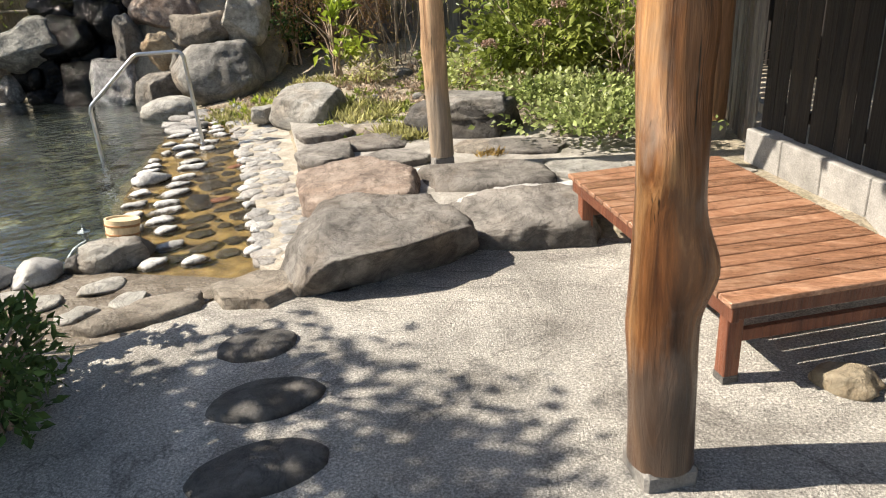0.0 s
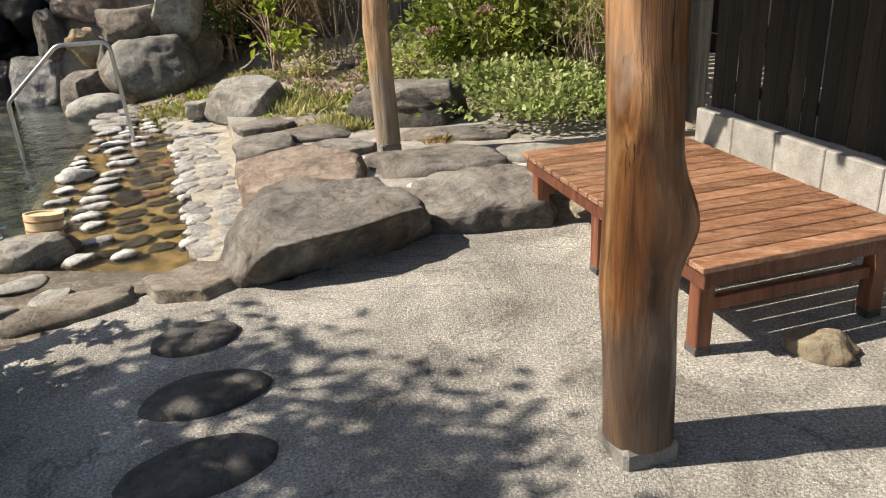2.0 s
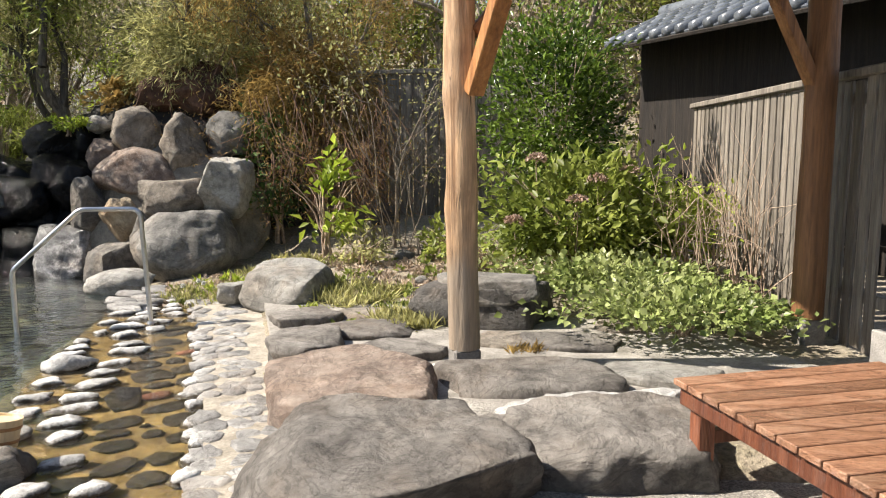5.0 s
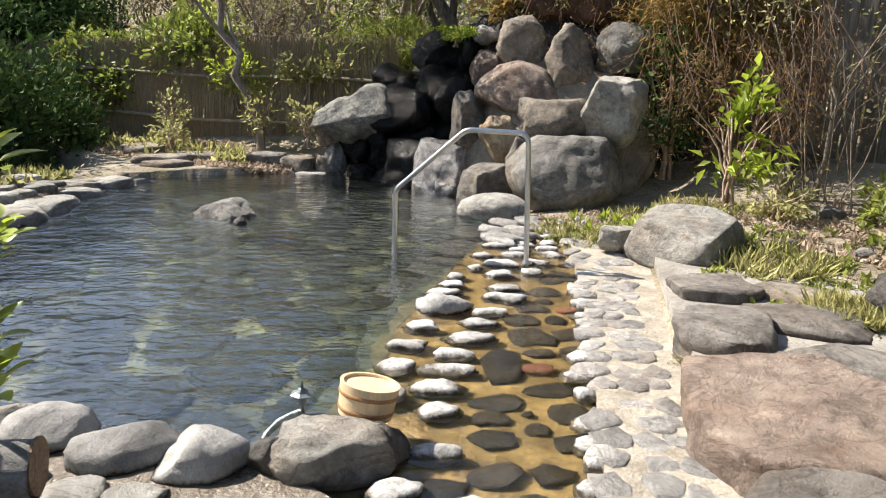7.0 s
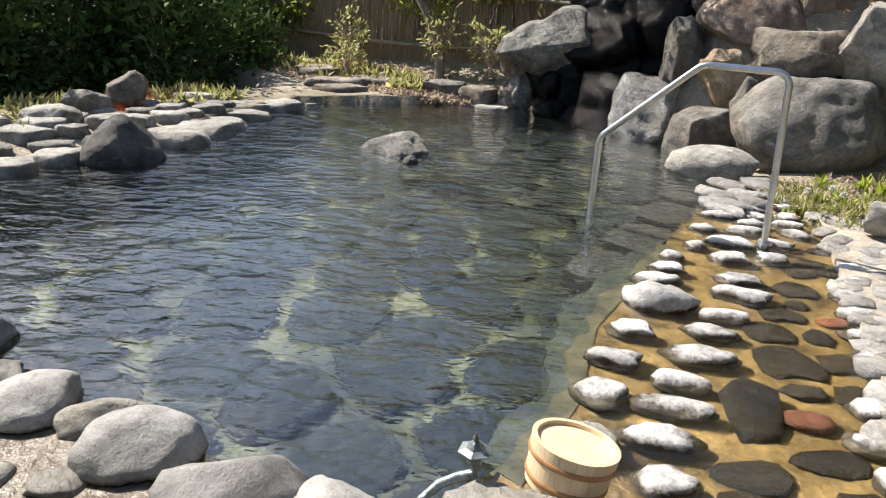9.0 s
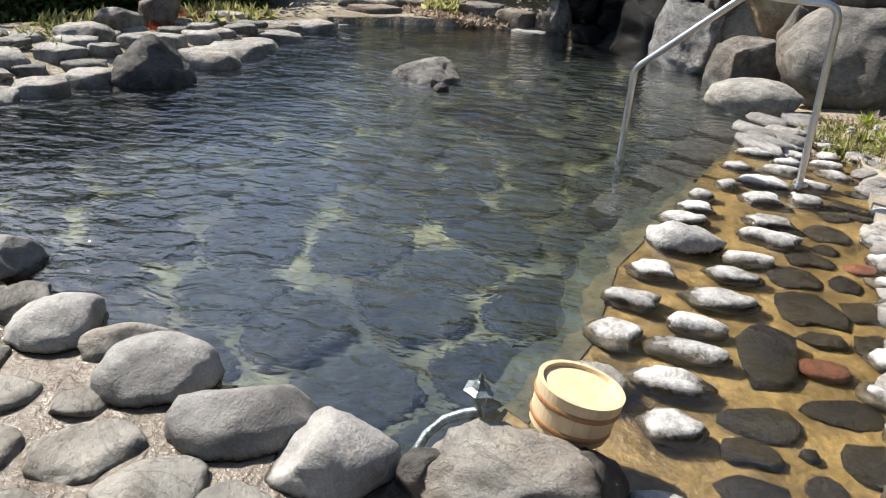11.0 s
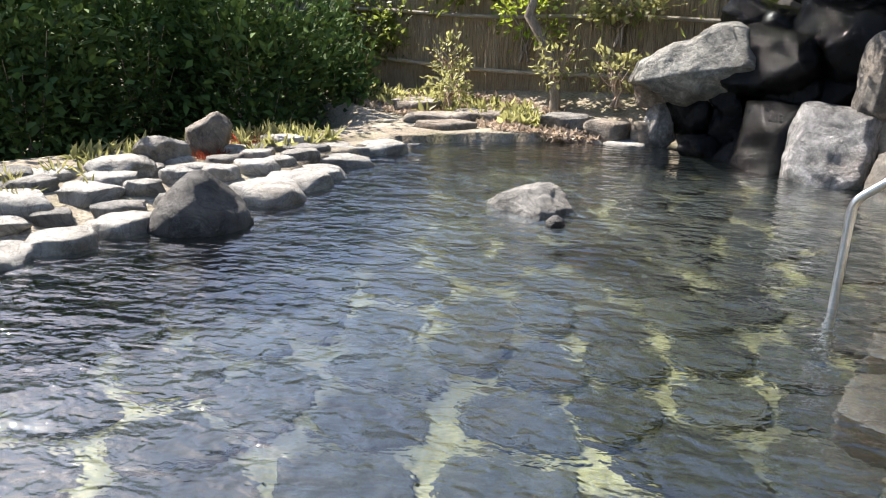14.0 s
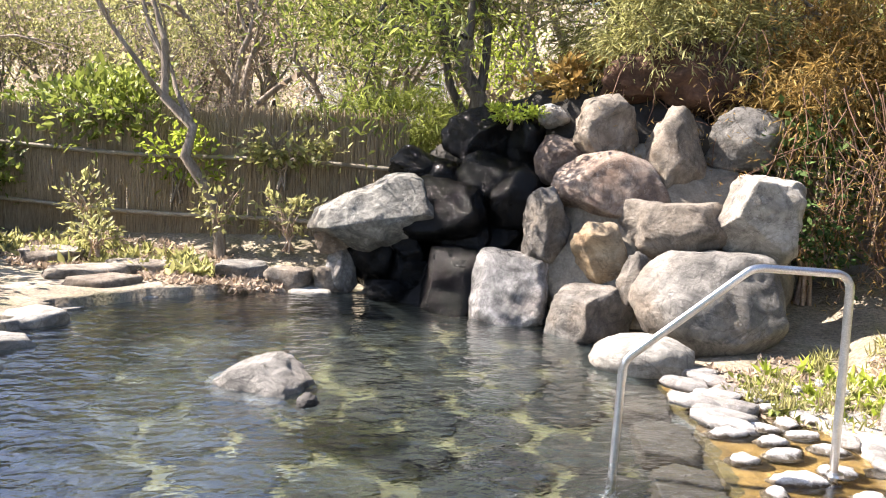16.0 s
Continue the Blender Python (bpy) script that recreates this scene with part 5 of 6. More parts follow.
# ---- terrace rocks ----
slab(-0.42, 3.24, -0.01, 0.40, 0.34, 0.10, 30, ROCK_TAN, "tan edging rock of the pebble walk")
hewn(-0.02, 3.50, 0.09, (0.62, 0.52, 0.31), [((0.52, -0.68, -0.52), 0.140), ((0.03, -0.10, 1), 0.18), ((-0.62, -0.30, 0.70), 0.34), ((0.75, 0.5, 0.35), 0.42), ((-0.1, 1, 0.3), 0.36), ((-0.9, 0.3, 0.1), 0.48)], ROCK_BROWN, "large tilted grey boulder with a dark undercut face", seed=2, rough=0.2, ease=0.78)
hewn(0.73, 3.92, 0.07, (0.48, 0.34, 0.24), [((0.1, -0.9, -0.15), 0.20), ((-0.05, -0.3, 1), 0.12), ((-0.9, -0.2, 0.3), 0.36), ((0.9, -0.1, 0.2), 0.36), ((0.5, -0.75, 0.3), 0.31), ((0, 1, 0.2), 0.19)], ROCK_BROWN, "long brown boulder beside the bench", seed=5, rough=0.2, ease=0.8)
hewn(-1.44, 6.66, 0.18, (0.40, 0.34, 0.26), [((0.0, -0.25, 1), 0.13), ((-0.3, -0.9, 0.35), 0.22), ((0.9, -0.2, 0.1), 0.28), ((-0.9, 0.1, 0.2), 0.29)], ROCK_PALE, "block of pale rock at the edge of the terrace", seed=12)
slab(-1.89, 6.66, 0.1, 0.26, 0.22, 0.11, 22, ROCK_PALE)
hewn(-0.40, 4.46, 0.07, (0.62, 0.56, 0.26), [((-0.06, -0.12, 1), 0.105), ((-0.93, -0.32, -0.1), 0.36), ((-0.62, -0.78, 0.1), 0.37), ((0.30, -0.95, 0.2), 0.35), ((0.95, 0.1, 0.2), 0.38), ((0.5, 0.85, 0.2), 0.33), ((-0.4, 0.9, 0.3), 0.40)], ROCK_ROSE, "reddish flat rock with a tan patch", "flat_rock", seed=9, rough=0.14, ease=0.84)
slab(0.42, 4.72, 0.07, 0.92, 0.62, 0.12, -3, ROCK_BROWN)
slab(-1.06, 5.86, 0.07, 0.50, 0.46, 0.10, 16, ROCK_BROWN)
slab(-0.58, 5.62, 0.07, 0.66, 0.46, 0.09, 11, ROCK_BROWN)
slab(-0.30, 5.14, 0.07, 0.60, 0.38, 0.09, 8, ROCK_BROWN)
slab(-0.84, 5.18, 0.07, 0.52, 0.60, 0.12, 15, ROCK_BROWN)
slab(-0.68, 6.09, 0.07, 0.57, 0.37, 0.06, 11, ROCK_TAN)
slab(0.29, 5.5, 0.07, 0.45, 0.37, 0.06, -1, ROCK_TAN)
slab(0.66, 5.45, 0.07, 0.62, 0.42, 0.07, -5, ROCK_BROWN)
slab(0.98, 5.91, 0.07, 0.42, 0.37, 0.06, -9, ROCK_TAN)
slab(1.05, 4.84, 0.07, 0.65, 0.4, 0.08, -13, ROCK_PALE)
slab(0.35, 4.08, 0.07, 0.42, 0.34, 0.07, 10, ROCK_BROWN)
slab(1.45, 4.55, 0.07, 0.62, 0.53, 0.1, 30, ROCK_TAN)
rock(0.15, 5.98, 0.06, 0.86, 0.56, 0.30, 1, ROCK_DARK, "dark layered block of stone", cuts=3, rough=0.14, group="terrace rocks", flat=0.4, sides=5)
rock(0.12, 5.99, 0.31, 0.74, 0.50, 0.11, -4, ROCK, "grey split slab lying on a dark block", cuts=3, rough=0.12, group="terrace rocks", flat=0.6, sides=6, share=0.2)
hewn(0.60, 4.30, 0.10, (0.40, 0.17, 0.055), [((0, -0.2, 1), 0.035)], LIME_PATCH, "white lime mortar patch between rocks", "mortar_patch", "terrace rocks", 0.5, 51, 0.8, (0, 0, 28))
slab(0.12, 4.86, 0.075, 0.50, 0.24, 0.045, -8, LIME_PATCH, "white lime mortar patch around the post", "mortar_patch")
slab(1.0, 4.55, 0.075, 0.30, 0.18, 0.06, 20, LIME_PATCH, "white lime mortar patch between rocks", "mortar_patch")
rock(-1.27, 9.0, 0.3, 0.5, 0.4, 0.42, 10, ROCK_DARK, "grey boulder in front of the fence")
rock(-1.11, 8.15, 0.2, 0.14, 0.1, 0.36, 11, ROCK_TAN, "small upright stone marker", cuts=6, rough=0.06)
rock(-0.40, 8.5, 0.25, 0.26, 0.2, 0.3, 5, ROCK_PALE, "pale stone among shrubs")
rock(1.99, 2.43, 0.0, 0.26, 0.16, 0.11, -24, ROCK_ORANGE, "ochre rock under the bench", cuts=3)
for values, label in (((-0.10, 1.80, 0.0, 0.46, 0.27, 0.055, 27), "dark smooth stepping stone in concrete"), ((-0.22, 2.20, 0.0, 0.44, 0.25, 0.06, 25), "dark smooth stepping stone in concrete"), ((-0.41, 2.60, 0.0, 0.34, 0.24, 0.055, 25), "dark smooth stepping stone in concrete")):
    rock(*values, ROCK_DARK, label, "stepping_stone", 0, 0.07, 0.5, 4, "stepping stones", share=0.2)
slab(-0.63, 3.12, -0.02, 0.5, 0.40, 0.11, 25, ROCK_TAN, "tan edging rock of the pebble walk")
slab(-1.09, 2.85, -0.02, 0.64, 0.26, 0.10, 34, ROCK_TAN, "tan edging rock of the pebble walk")
slab(-0.45, 3.55, -0.02, 0.3, 0.4, 0.11, 60, ROCK_TAN, "tan edging rock of the pebble walk")

# ---- plants by the pool ----
bush("hydrangea", 0.75, 7.0, 0.2, 0.75, 0.5, 0.52, 3600, 0.09, LEAF, 1, "leafy hydrangea bush with faded flower heads", 90)
bush("hydrangea", 1.45, 7.35, 0.2, 0.6, 0.45, 0.45, 1700, 0.08, LEAF_LIME, 2, "leafy hydrangea bush with faded flower heads", 70)
bush("evergreen_shrub", 0.62, 8.3, 0.25, 0.68, 0.55, 1.15, 9000, 0.07, LEAF_GLOSS, 3, "dense tall glossy evergreen shrub", 160, low=-0.8)
bush("young_shrub", -1.46, 7.85, 0.25, 0.46, 0.34, 0.52, 170, 0.13, LEAF_LIME, 4, "young shrub with bright lime leaves", 15, spread=0.09)
bush("ivy_patch", 1.35, 5.75, 0.12, 0.75, 0.55, 0.14, 3200, 0.05, LEAF_IVY, 5, "low pale-edged ivy spreading over soil", 120, low=0.0, width=0.8)
bush("ivy_patch", 0.95, 6.35, 0.14, 0.8, 0.4, 0.18, 2600, 0.05, LEAF_IVY, 6, "low pale-edged ivy spreading over soil", 100, low=0.0, width=0.8)


def broad_leaves(name, pos, way, length, width, mat, rng):
    """Oval leaves with a folded midrib that arch along their way."""
    n = len(pos)
    a = way + rng.normal(size=(n, 3)) * 0.15
    a /= np.linalg.norm(a, axis=1)[:, None]
    s = np.cross(a, (0.0, 0.0, 1.0))
    s /= np.linalg.norm(s, axis=1)[:, None] + 1e-9
    up = np.cross(s, a)
    big = (length * rng.uniform(0.7, 1.2, n))[:, None]
    rows = []
    for f in np.linspace(0, 1, 7):
        mid = pos + a * big * f - up * big * 0.22 * f * f
        half = big * (width / length) * 0.5 * np.sin(np.pi * f**0.8) ** 0.8
        rows += [mid - s * half + up * half * 0.3, mid, mid + s * half + up * half * 0.3]
    v = np.stack(rows, 1)
    k = np.arange(n)[:, None] * 21
    f = np.concatenate([k + (3 * r + c, 3 * r + c + 1, 3 * r + c + 4, 3 * r + c + 3) for r in range(6) for c in range(2)])
    return mesh_np(name, v.reshape(-1, 3), f, mat, True)


def rosette_shrub():
    # upright stems that end in whorls of broad lime leaves
    rng = np.random.default_rng(7)
    foot = np.array([-1.80, 2.42, 0.0])
    ob = empty("broadleaf_shrub", pose(*foot), "bright broad-leaved shrub beside the path", "shrub")
    for tip in ((-1.56, 2.55, 1.09), (-1.70, 2.62, 0.92), (-1.60, 2.53, 0.90), (-1.55, 2.51, 0.78), (-1.64, 2.55, 0.66), (-1.85, 2.52, 1.02), (-1.80, 2.40, 0.80), (-1.95, 2.45, 0.9), (-1.74, 2.56, 0.74)):
        end = np.array(tip) - foot
        pts = [end * (f**1.6, f**1.6, f) + rng.normal(size=3) * 0.008 * (0 < f < 1) for f in np.linspace(0, 1, 7)]
        part("stem", tubes("stem", [(pts, 0.006, 0.003)], BARK_PALE, 6), BARK_PALE, ob)
        a = np.arange(11) * 2.4
        out = np.stack([np.cos(a), np.sin(a), 0.35 + 0.06 * np.arange(11)], 1)
        p = end + out * 0.008 - np.outer(0.06 - 0.006 * np.arange(11), (0, 0, 1))
        part("leaf_whorl", broad_leaves("leaf_whorl", p, out, 0.066, 0.036, LEAF_LIME, rng), LEAF_LIME, ob)


rosette_shrub()
bush("low_shrub", -0.30, 7.75, 0.2, 0.34, 0.26, 0.22, 420, 0.075, LEAF, 54, "low leafy shrub in the leaf litter", 26)
bush("low_shrub", 0.05, 7.15, 0.2, 0.30, 0.26, 0.20, 380, 0.07, LEAF_IVY, 55, "low leafy shrub in the leaf litter", 24)
bush("low_shrub", -1.05, 7.55, 0.2, 0.26, 0.2, 0.16, 260, 0.065, LEAF_SPRING, 56, "low leafy shrub in the leaf litter", 20)
bush("garden_shrub", -2.1, 1.45, 0.0, 0.62, 0.62, 1.02, 6000, 0.09, LEAF_GLOSS, 9, "tall leafy shrub shading the path edge", 90)
bush("low_shrub", -1.18, 1.95, 0.0, 0.3, 0.3, 0.28, 900, 0.06, LEAF_DARK, 10, "low dark green shrub in shade", 40)
bush("low_shrub", -1.28, 2.2, 0.0, 0.22, 0.22, 0.2, 420, 0.06, LEAF_DARK, 8, "low dark green shrub in shade", 30)


def tufts(name, x, y, rx, ry, n, size, mat, seed, label, category="grass", up=1.5, wide=0.11):
    """Grass and weeds: blades standing over a patch of ground."""
    rng = np.random.default_rng(seed)
    ob = empty(name, pose(x, y, float(level(x, y))), label, category, kind="stuff")
    k = max(4, n // 14)
    c = np.sqrt(rng.uniform(0, 1, k))[:, None] * np.stack([np.cos(a := rng.uniform(0, 6.28, k)), np.sin(a)], 1)
    p = c[rng.integers(0, k, n)] * (rx, ry) + rng.normal(size=(n, 2)) * 0.022
    z = level(p[:, 0] + x, p[:, 1] + y) - float(level(x, y))
    pos = np.concatenate([p, z[:, None]], 1)
    tagged(part("blades", leaves("blades", pos, size, size * wide, mat, rng, up), mat, ob), kind="stuff")


tufts("grass_tuft", -0.34, 5.9, 0.26, 0.2, 1280, 0.11, GRASS, 1, "yellow-green grass tuft among terrace rocks")
tufts("grass_tuft", -2.2, 6.95, 0.45, 0.3, 700, 0.085, GRASS, 2, "dry yellow-green grass below the boulders")
tufts("grass_tuft", -1.75, 7.5, 0.5, 0.3, 600, 0.09, GRASS, 3, "dry yellow-green grass below the boulders")
tufts("grass_tuft", -0.9, 6.6, 0.35, 0.3, 800, 0.12, GRASS, 4, "weeds between the terrace rocks")
tufts("grass_tuft", 0.38, 5.28, 0.10, 0.06, 120, 0.07, LEAF_RUST, 5, "small rusty tuft between flat rocks")
tufts("grass_tuft", -0.95, 5.02, 0.06, 0.06, 90, 0.06, GRASS, 6, "small weed at the mortar edge")
tufts("grass_tuft", -0.30, 3.10, 0.08, 0.06, 110, 0.06, GRASS, 7, "small weed in a crack of the concrete")
tufts("grass_tuft", -0.55, 2.85, 0.08, 0.06, 110, 0.06, GRASS, 8, "small weed in a crack of the concrete")
tufts("grass_tuft", -6.6, 3.6, 0.4, 0.5, 220, 0.12, GRASS, 9, "weeds on the stony bank")
tufts("grass_tuft", -7.2, 5.2, 0.5, 0.5, 300, 0.12, GRASS, 10, "weeds on the stony bank")
tufts("red_plant", -6.85, 4.7, 0.2, 0.25, 350, 0.06, FLOWER_RED, 11, "low red-leaved plant on the bank", "plant")
tufts("red_plant", -7.2, 5.3, 0.22, 0.2, 300, 0.06, FLOWER_RED, 12, "low red-leaved plant on the bank", "plant")
tufts("leaf_litter", -7.9, 7.75, 1.9, 0.7, 12000, 0.06, LEAF_DRY, 13, "dry leaves and weeds under the reed fence", "leaves", 0.1, 0.5)
tufts("bank_weed", -8.0, 7.75, 1.6, 0.5, 1300, 0.13, LEAF_SPRING, 23, "pale spring weeds under the reed fence", "weeds", 1.2, 0.35)
tufts("bank_weed", -7.1, 4.9, 0.5, 1.0, 420, 0.12, LEAF_SPRING, 24, "pale spring weeds on the stony bank", "weeds", 1.2, 0.3)
tufts("ground_weed", -2.1, 7.0, 0.55, 0.35, 900, 0.05, LEAF, 25, "low green weeds in the dry grass", "weeds", 0.5, 0.5)
tufts("ground_weed", -0.5, 6.2, 0.7, 0.5, 900, 0.055, LEAF, 26, "low green weeds among terrace rocks", "weeds", 0.5, 0.5)
tufts("leaf_litter", -0.5, 7.6, 1.1, 0.7, 4200, 0.055, LEAF_DRY, 16, "dry leaves under the shrubs", "leaves", 0.15, 0.5)
tufts("ground_weed", -0.6, 7.3, 0.9, 0.6, 700, 0.07, LEAF, 28, "low green weeds in the leaf litter", "weeds", 0.8, 0.45)
for x, y, w in ((-0.9, 7.0, 0.18), (-0.45, 7.05, 0.14), (-1.6, 7.3, 0.16), (-0.1, 6.75, 0.2), (-0.75, 7.9, 0.2)):
    rock(x, y, float(level(x, y)) - 0.02, w, w * 0.8, w * 0.5, 60 * w, ROCK, "small grey stone in the leaf litter", "loose_stone", 5, 0.2, level=3, group="loose stones")
tufts("leaf_litter", -2.1, 7.1, 0.7, 0.5, 1600, 0.045, LEAF_DRY, 15, "dry leaves among the grass", "leaves", 0.15, 0.5)
tufts("ground_weed", -2.0, 7.2, 0.5, 0.3, 220, 0.09, LEAF_LIME, 27, "tall fresh weeds at the foot of the boulders", "weeds", 1.3, 0.3)
tufts("leaf_litter", -1.2, 7.0, 1.2, 0.6, 1800, 0.05, LEAF_DRY, 14, "dry leaves on the soil", "leaves")
for k, (x, y) in enumerate(((-2.35, 6.75), (-2.25, 6.82), (-2.15, 6.7))):
    ob = empty("dandelion", pose(x, y, float(level(x, y))), "dandelion clock on a thin stem", "flower", "dandelions")
    part("stem", tubes("stem", [([(0, 0, 0), (0.01, 0, 0.08), (0.0, 0.01, 0.16 + 0.02 * k)], 0.002, 0.002)], LEAF, 5), LEAF, ob)
    rngs = np.random.default_rng(k)
    d = rngs.normal(size=(160, 3))
    d /= np.linalg.norm(d, axis=1)[:, None]
    part("seed_head", leaves("seed_head", d * 0.005 + (0, 0.01, 0.16 + 0.02 * k), 0.017, 0.006, BLOSSOM, rngs, 0, d * 4), BLOSSOM, ob)


def flower_heads():
    rng = np.random.default_rng(4)
    for k, (x, y, z) in enumerate(((0.45, 6.75, 1.15), (0.9, 6.7, 1.0), (0.75, 6.62, 0.85), (1.15, 6.9, 1.05), (0.3, 6.6, 0.7), (1.4, 7.0, 0.8))):
        d = rng.normal(size=(170, 3))
        d /= np.linalg.norm(d, axis=1)[:, None]
        d[:, 2] = np.abs(d[:, 2]) * 0.6
        ob = empty("flower_head", pose(x, y, z), "faded dry hydrangea flower head", "flower", "hydrangea flowers")
        part("petals", leaves("petals", d * 0.06, 0.03, 0.024, FLOWER_DRY, rng, 0.2, d), FLOWER_DRY, ob)
        part("stem", tubes("stem", [([(0, 0, 0.02), (0.01, 0.05, -0.2), (0.0, 0.15, -0.5)], 0.004, 0.004)], TWIG, 5), TWIG, ob)


flower_heads()


def dry_stalks(x, y, z, rx, height, n, seed, label, mat=TWIG, name="dry_stalks"):
    rng = np.random.default_rng(seed)
    ob = empty(name, pose(x, y, z), label, "shrub")
    paths, tips = [], []
    for _ in range(n):
        a, r = rng.uniform(0, 6.28), rx * math.sqrt(rng.uniform())
        d = np.array([rng.normal() * 0.22, rng.normal() * 0.22, 1.0])
        grow(rng, (r * math.cos(a), r * math.sin(a), -0.03), d / np.linalg.norm(d), height * rng.uniform(0.4, 0.75), 0.006, 1, paths, tips, 0.18, 0.1, 2)
    for path in paths:
        part("stalk", tubes("stalk", [path], mat, 4), mat, ob)


dry_stalks(1.75, 6.75, 0.15, 0.38, 1.15, 60, 1, "bare pinkish dry stalks beside the fence")
dry_stalks(-0.84, 8.2, 0.25, 0.25, 1.9, 12, 2, "tall thin bare twigs with a few leaves", BARK_PALE, "thin_twigs")

# ---- trees ----
tree("slender_tree", -0.9, 8.3, 0.25, 3.0, 0.018, 31, LEAF_SPRING, 0.05, 3, "slender young tree with sparse leaves", BARK_PALE, depth=3, spread=0.08, trunk_share=0.3)
tree("leaning_tree", -6.95, 8.3, 0.2, 4.0, 0.05, 32, LEAF_SPRING, 0.07, 2, "leaning small tree with sparse spring leaves", BARK_PALE, (-0.45, 0.05), depth=4, spread=0.1, trunk_share=0.45)
tree("pine", -5.0, 9.75, 0.4, 4.4, 0.09, 33, LEAF, 0.10, 20, "feathery green conifer above the waterfall", BARK, (-0.05, -0.32), depth=4, spread=0.2, thin=0.25)
tree("rusty_conifer", -2.2, 10.0, 0.4, 4.0, 0.09, 34, LEAF_RUST, 0.09, 24, "drooping feathery rusty brown conifer", BARK, (-0.1, -0.1), depth=4, spread=0.16, trunk_share=0.3, droop=0.5, thin=0.14)
tree("green_conifer", -3.3, 10.2, 0.9, 3.6, 0.09, 35, LEAF_SPRING, 0.09, 26, "drooping feathery yellow-green conifer", BARK, (0.02, -0.15), depth=4, spread=0.17, trunk_share=0.25, droop=0.5, thin=0.14)
tree("green_conifer", -6.3, 10.3, 0.3, 4.2, 0.08, 36, LEAF_SPRING, 0.09, 22, "drooping feathery green conifer", BARK, (0.0, 0.0), depth=4, spread=0.18, trunk_share=0.35, droop=0.5, thin=0.14)
bush("broadleaf_bush", -8.75, 8.75, 0.85, 0.95, 0.5, 0.46, 2200, 0.11, LEAF, 40, "pale glossy broad-leaved bush on the reed fence", 80)
bush("small_shrub", -7.0, 8.35, 0.25, 0.35, 0.25, 0.28, 170, 0.07, LEAF_SPRING, 41, "small spring shrub at the reed fence", 20)
bush("small_shrub", -8.3, 8.1, 0.25, 0.35, 0.25, 0.26, 170, 0.07, LEAF_SPRING, 42, "small spring shrub at the reed fence", 20)
bush("small_shrub", -6.35, 8.45, 0.25, 0.3, 0.25, 0.25, 220, 0.07, LEAF_SPRING, 43, "small spring shrub at the reed fence", 20)
bush("small_shrub", -7.6, 7.5, 0.15, 0.3, 0.2, 0.16, 300, 0.06, LEAF_SPRING, 44, "small spring shrub at the reed fence", 20)
bush("leafy_spray", -6.7, 8.85, 0.75, 0.7, 0.3, 0.36, 700, 0.085, LEAF_SPRING, 51, "thin spring sprays hanging over the reed fence", 26, BARK_PALE, 6)
bush("leafy_spray", -7.7, 8.6, 0.55, 0.5, 0.3, 0.40, 420, 0.085, LEAF_LIME, 52, "thin spring sprays hanging over the reed fence", 22, BARK_PALE, 6)
bush("green_bush", -10.2, 8.35, 0.25, 0.9, 0.5, 0.62, 4200, 0.10, LEAF, 53, "dense green bush at the end of the reed fence", 70)
bush("moss_clump", -4.42, 8.62, 1.42, 0.26, 0.14, 0.09, 900, 0.04, LEAF_LIME, 45, "bright moss hanging over the waterfall", 30, stems=3)
bush("fern_clump", -4.0, 9.0, 1.55, 0.4, 0.25, 0.22, 700, 0.10, LEAF_RUST, 46, "rusty fern clump above the rocks", 30)
bush("overhanging_conifer", -3.25, 9.25, 1.5, 1.05, 0.55, 0.66, 14000, 0.10, LEAF_SPRING, 48, "feathery yellow-green conifer hanging over the rocks", 70, BARK, 7, width=0.13, up=-0.5, spread=0.13)
bush("overhanging_conifer", -2.05, 9.0, 1.1, 0.85, 0.5, 0.65, 12000, 0.10, LEAF_RUST, 49, "rusty drooping conifer hanging beside the rocks", 60, BARK, 7, width=0.12, up=-0.6, spread=0.13)
bush("overhanging_conifer", -5.7, 9.5, 1.05, 0.95, 0.4, 0.32, 6500, 0.10, LEAF, 50, "flat green conifer sprays above the reed fence", 40, BARK, 6, width=0.13, up=-0.2, spread=0.13)
bush("hanging_shrub", -2.2, 8.7, 0.3, 0.45, 0.5, 0.7, 1600, 0.07, LEAF_DARK, 47, "dark tangle of foliage beside the rocks", 50)


def roots(x0, y0, z0, wide, n, seed):
    rng = np.random.default_rng(seed)
    ob = empty("hanging_roots", pose(x0, y0, z0), "tangle of hanging reddish roots and dead twigs", "roots")
    paths, tips = [], []
    for _ in range(n):
        x, y = rng.uniform(-0.6, 0.8) * wide, rng.uniform(-0.1, 0.5)
        d = np.array([rng.normal() * 0.35 + 0.15, -0.25 + rng.normal() * 0.2, -1.0])
        grow(rng, (x, y, rng.uniform(-0.5, 0.3)), d / np.linalg.norm(d), rng.uniform(0.3, 0.7), 0.0045, 1, paths, tips, 0.35, -0.1, 2)
    tagged(part("root_tangle", tubes("root_tangle", paths, ROOT, 4), ROOT, ob), kind="stuff")
    p = np.repeat(np.array(tips), 2, 0)
    part("needles", leaves("needles", p + rng.normal(size=p.shape) * 0.05, 0.05, 0.008, LEAF_RUST, rng, -0.4), LEAF_RUST, ob)


roots(-1.82, 8.40, 1.55, 1.0, 150, 77)
roots(-3.25, 8.78, 2.02, 0.75, 45, 78)

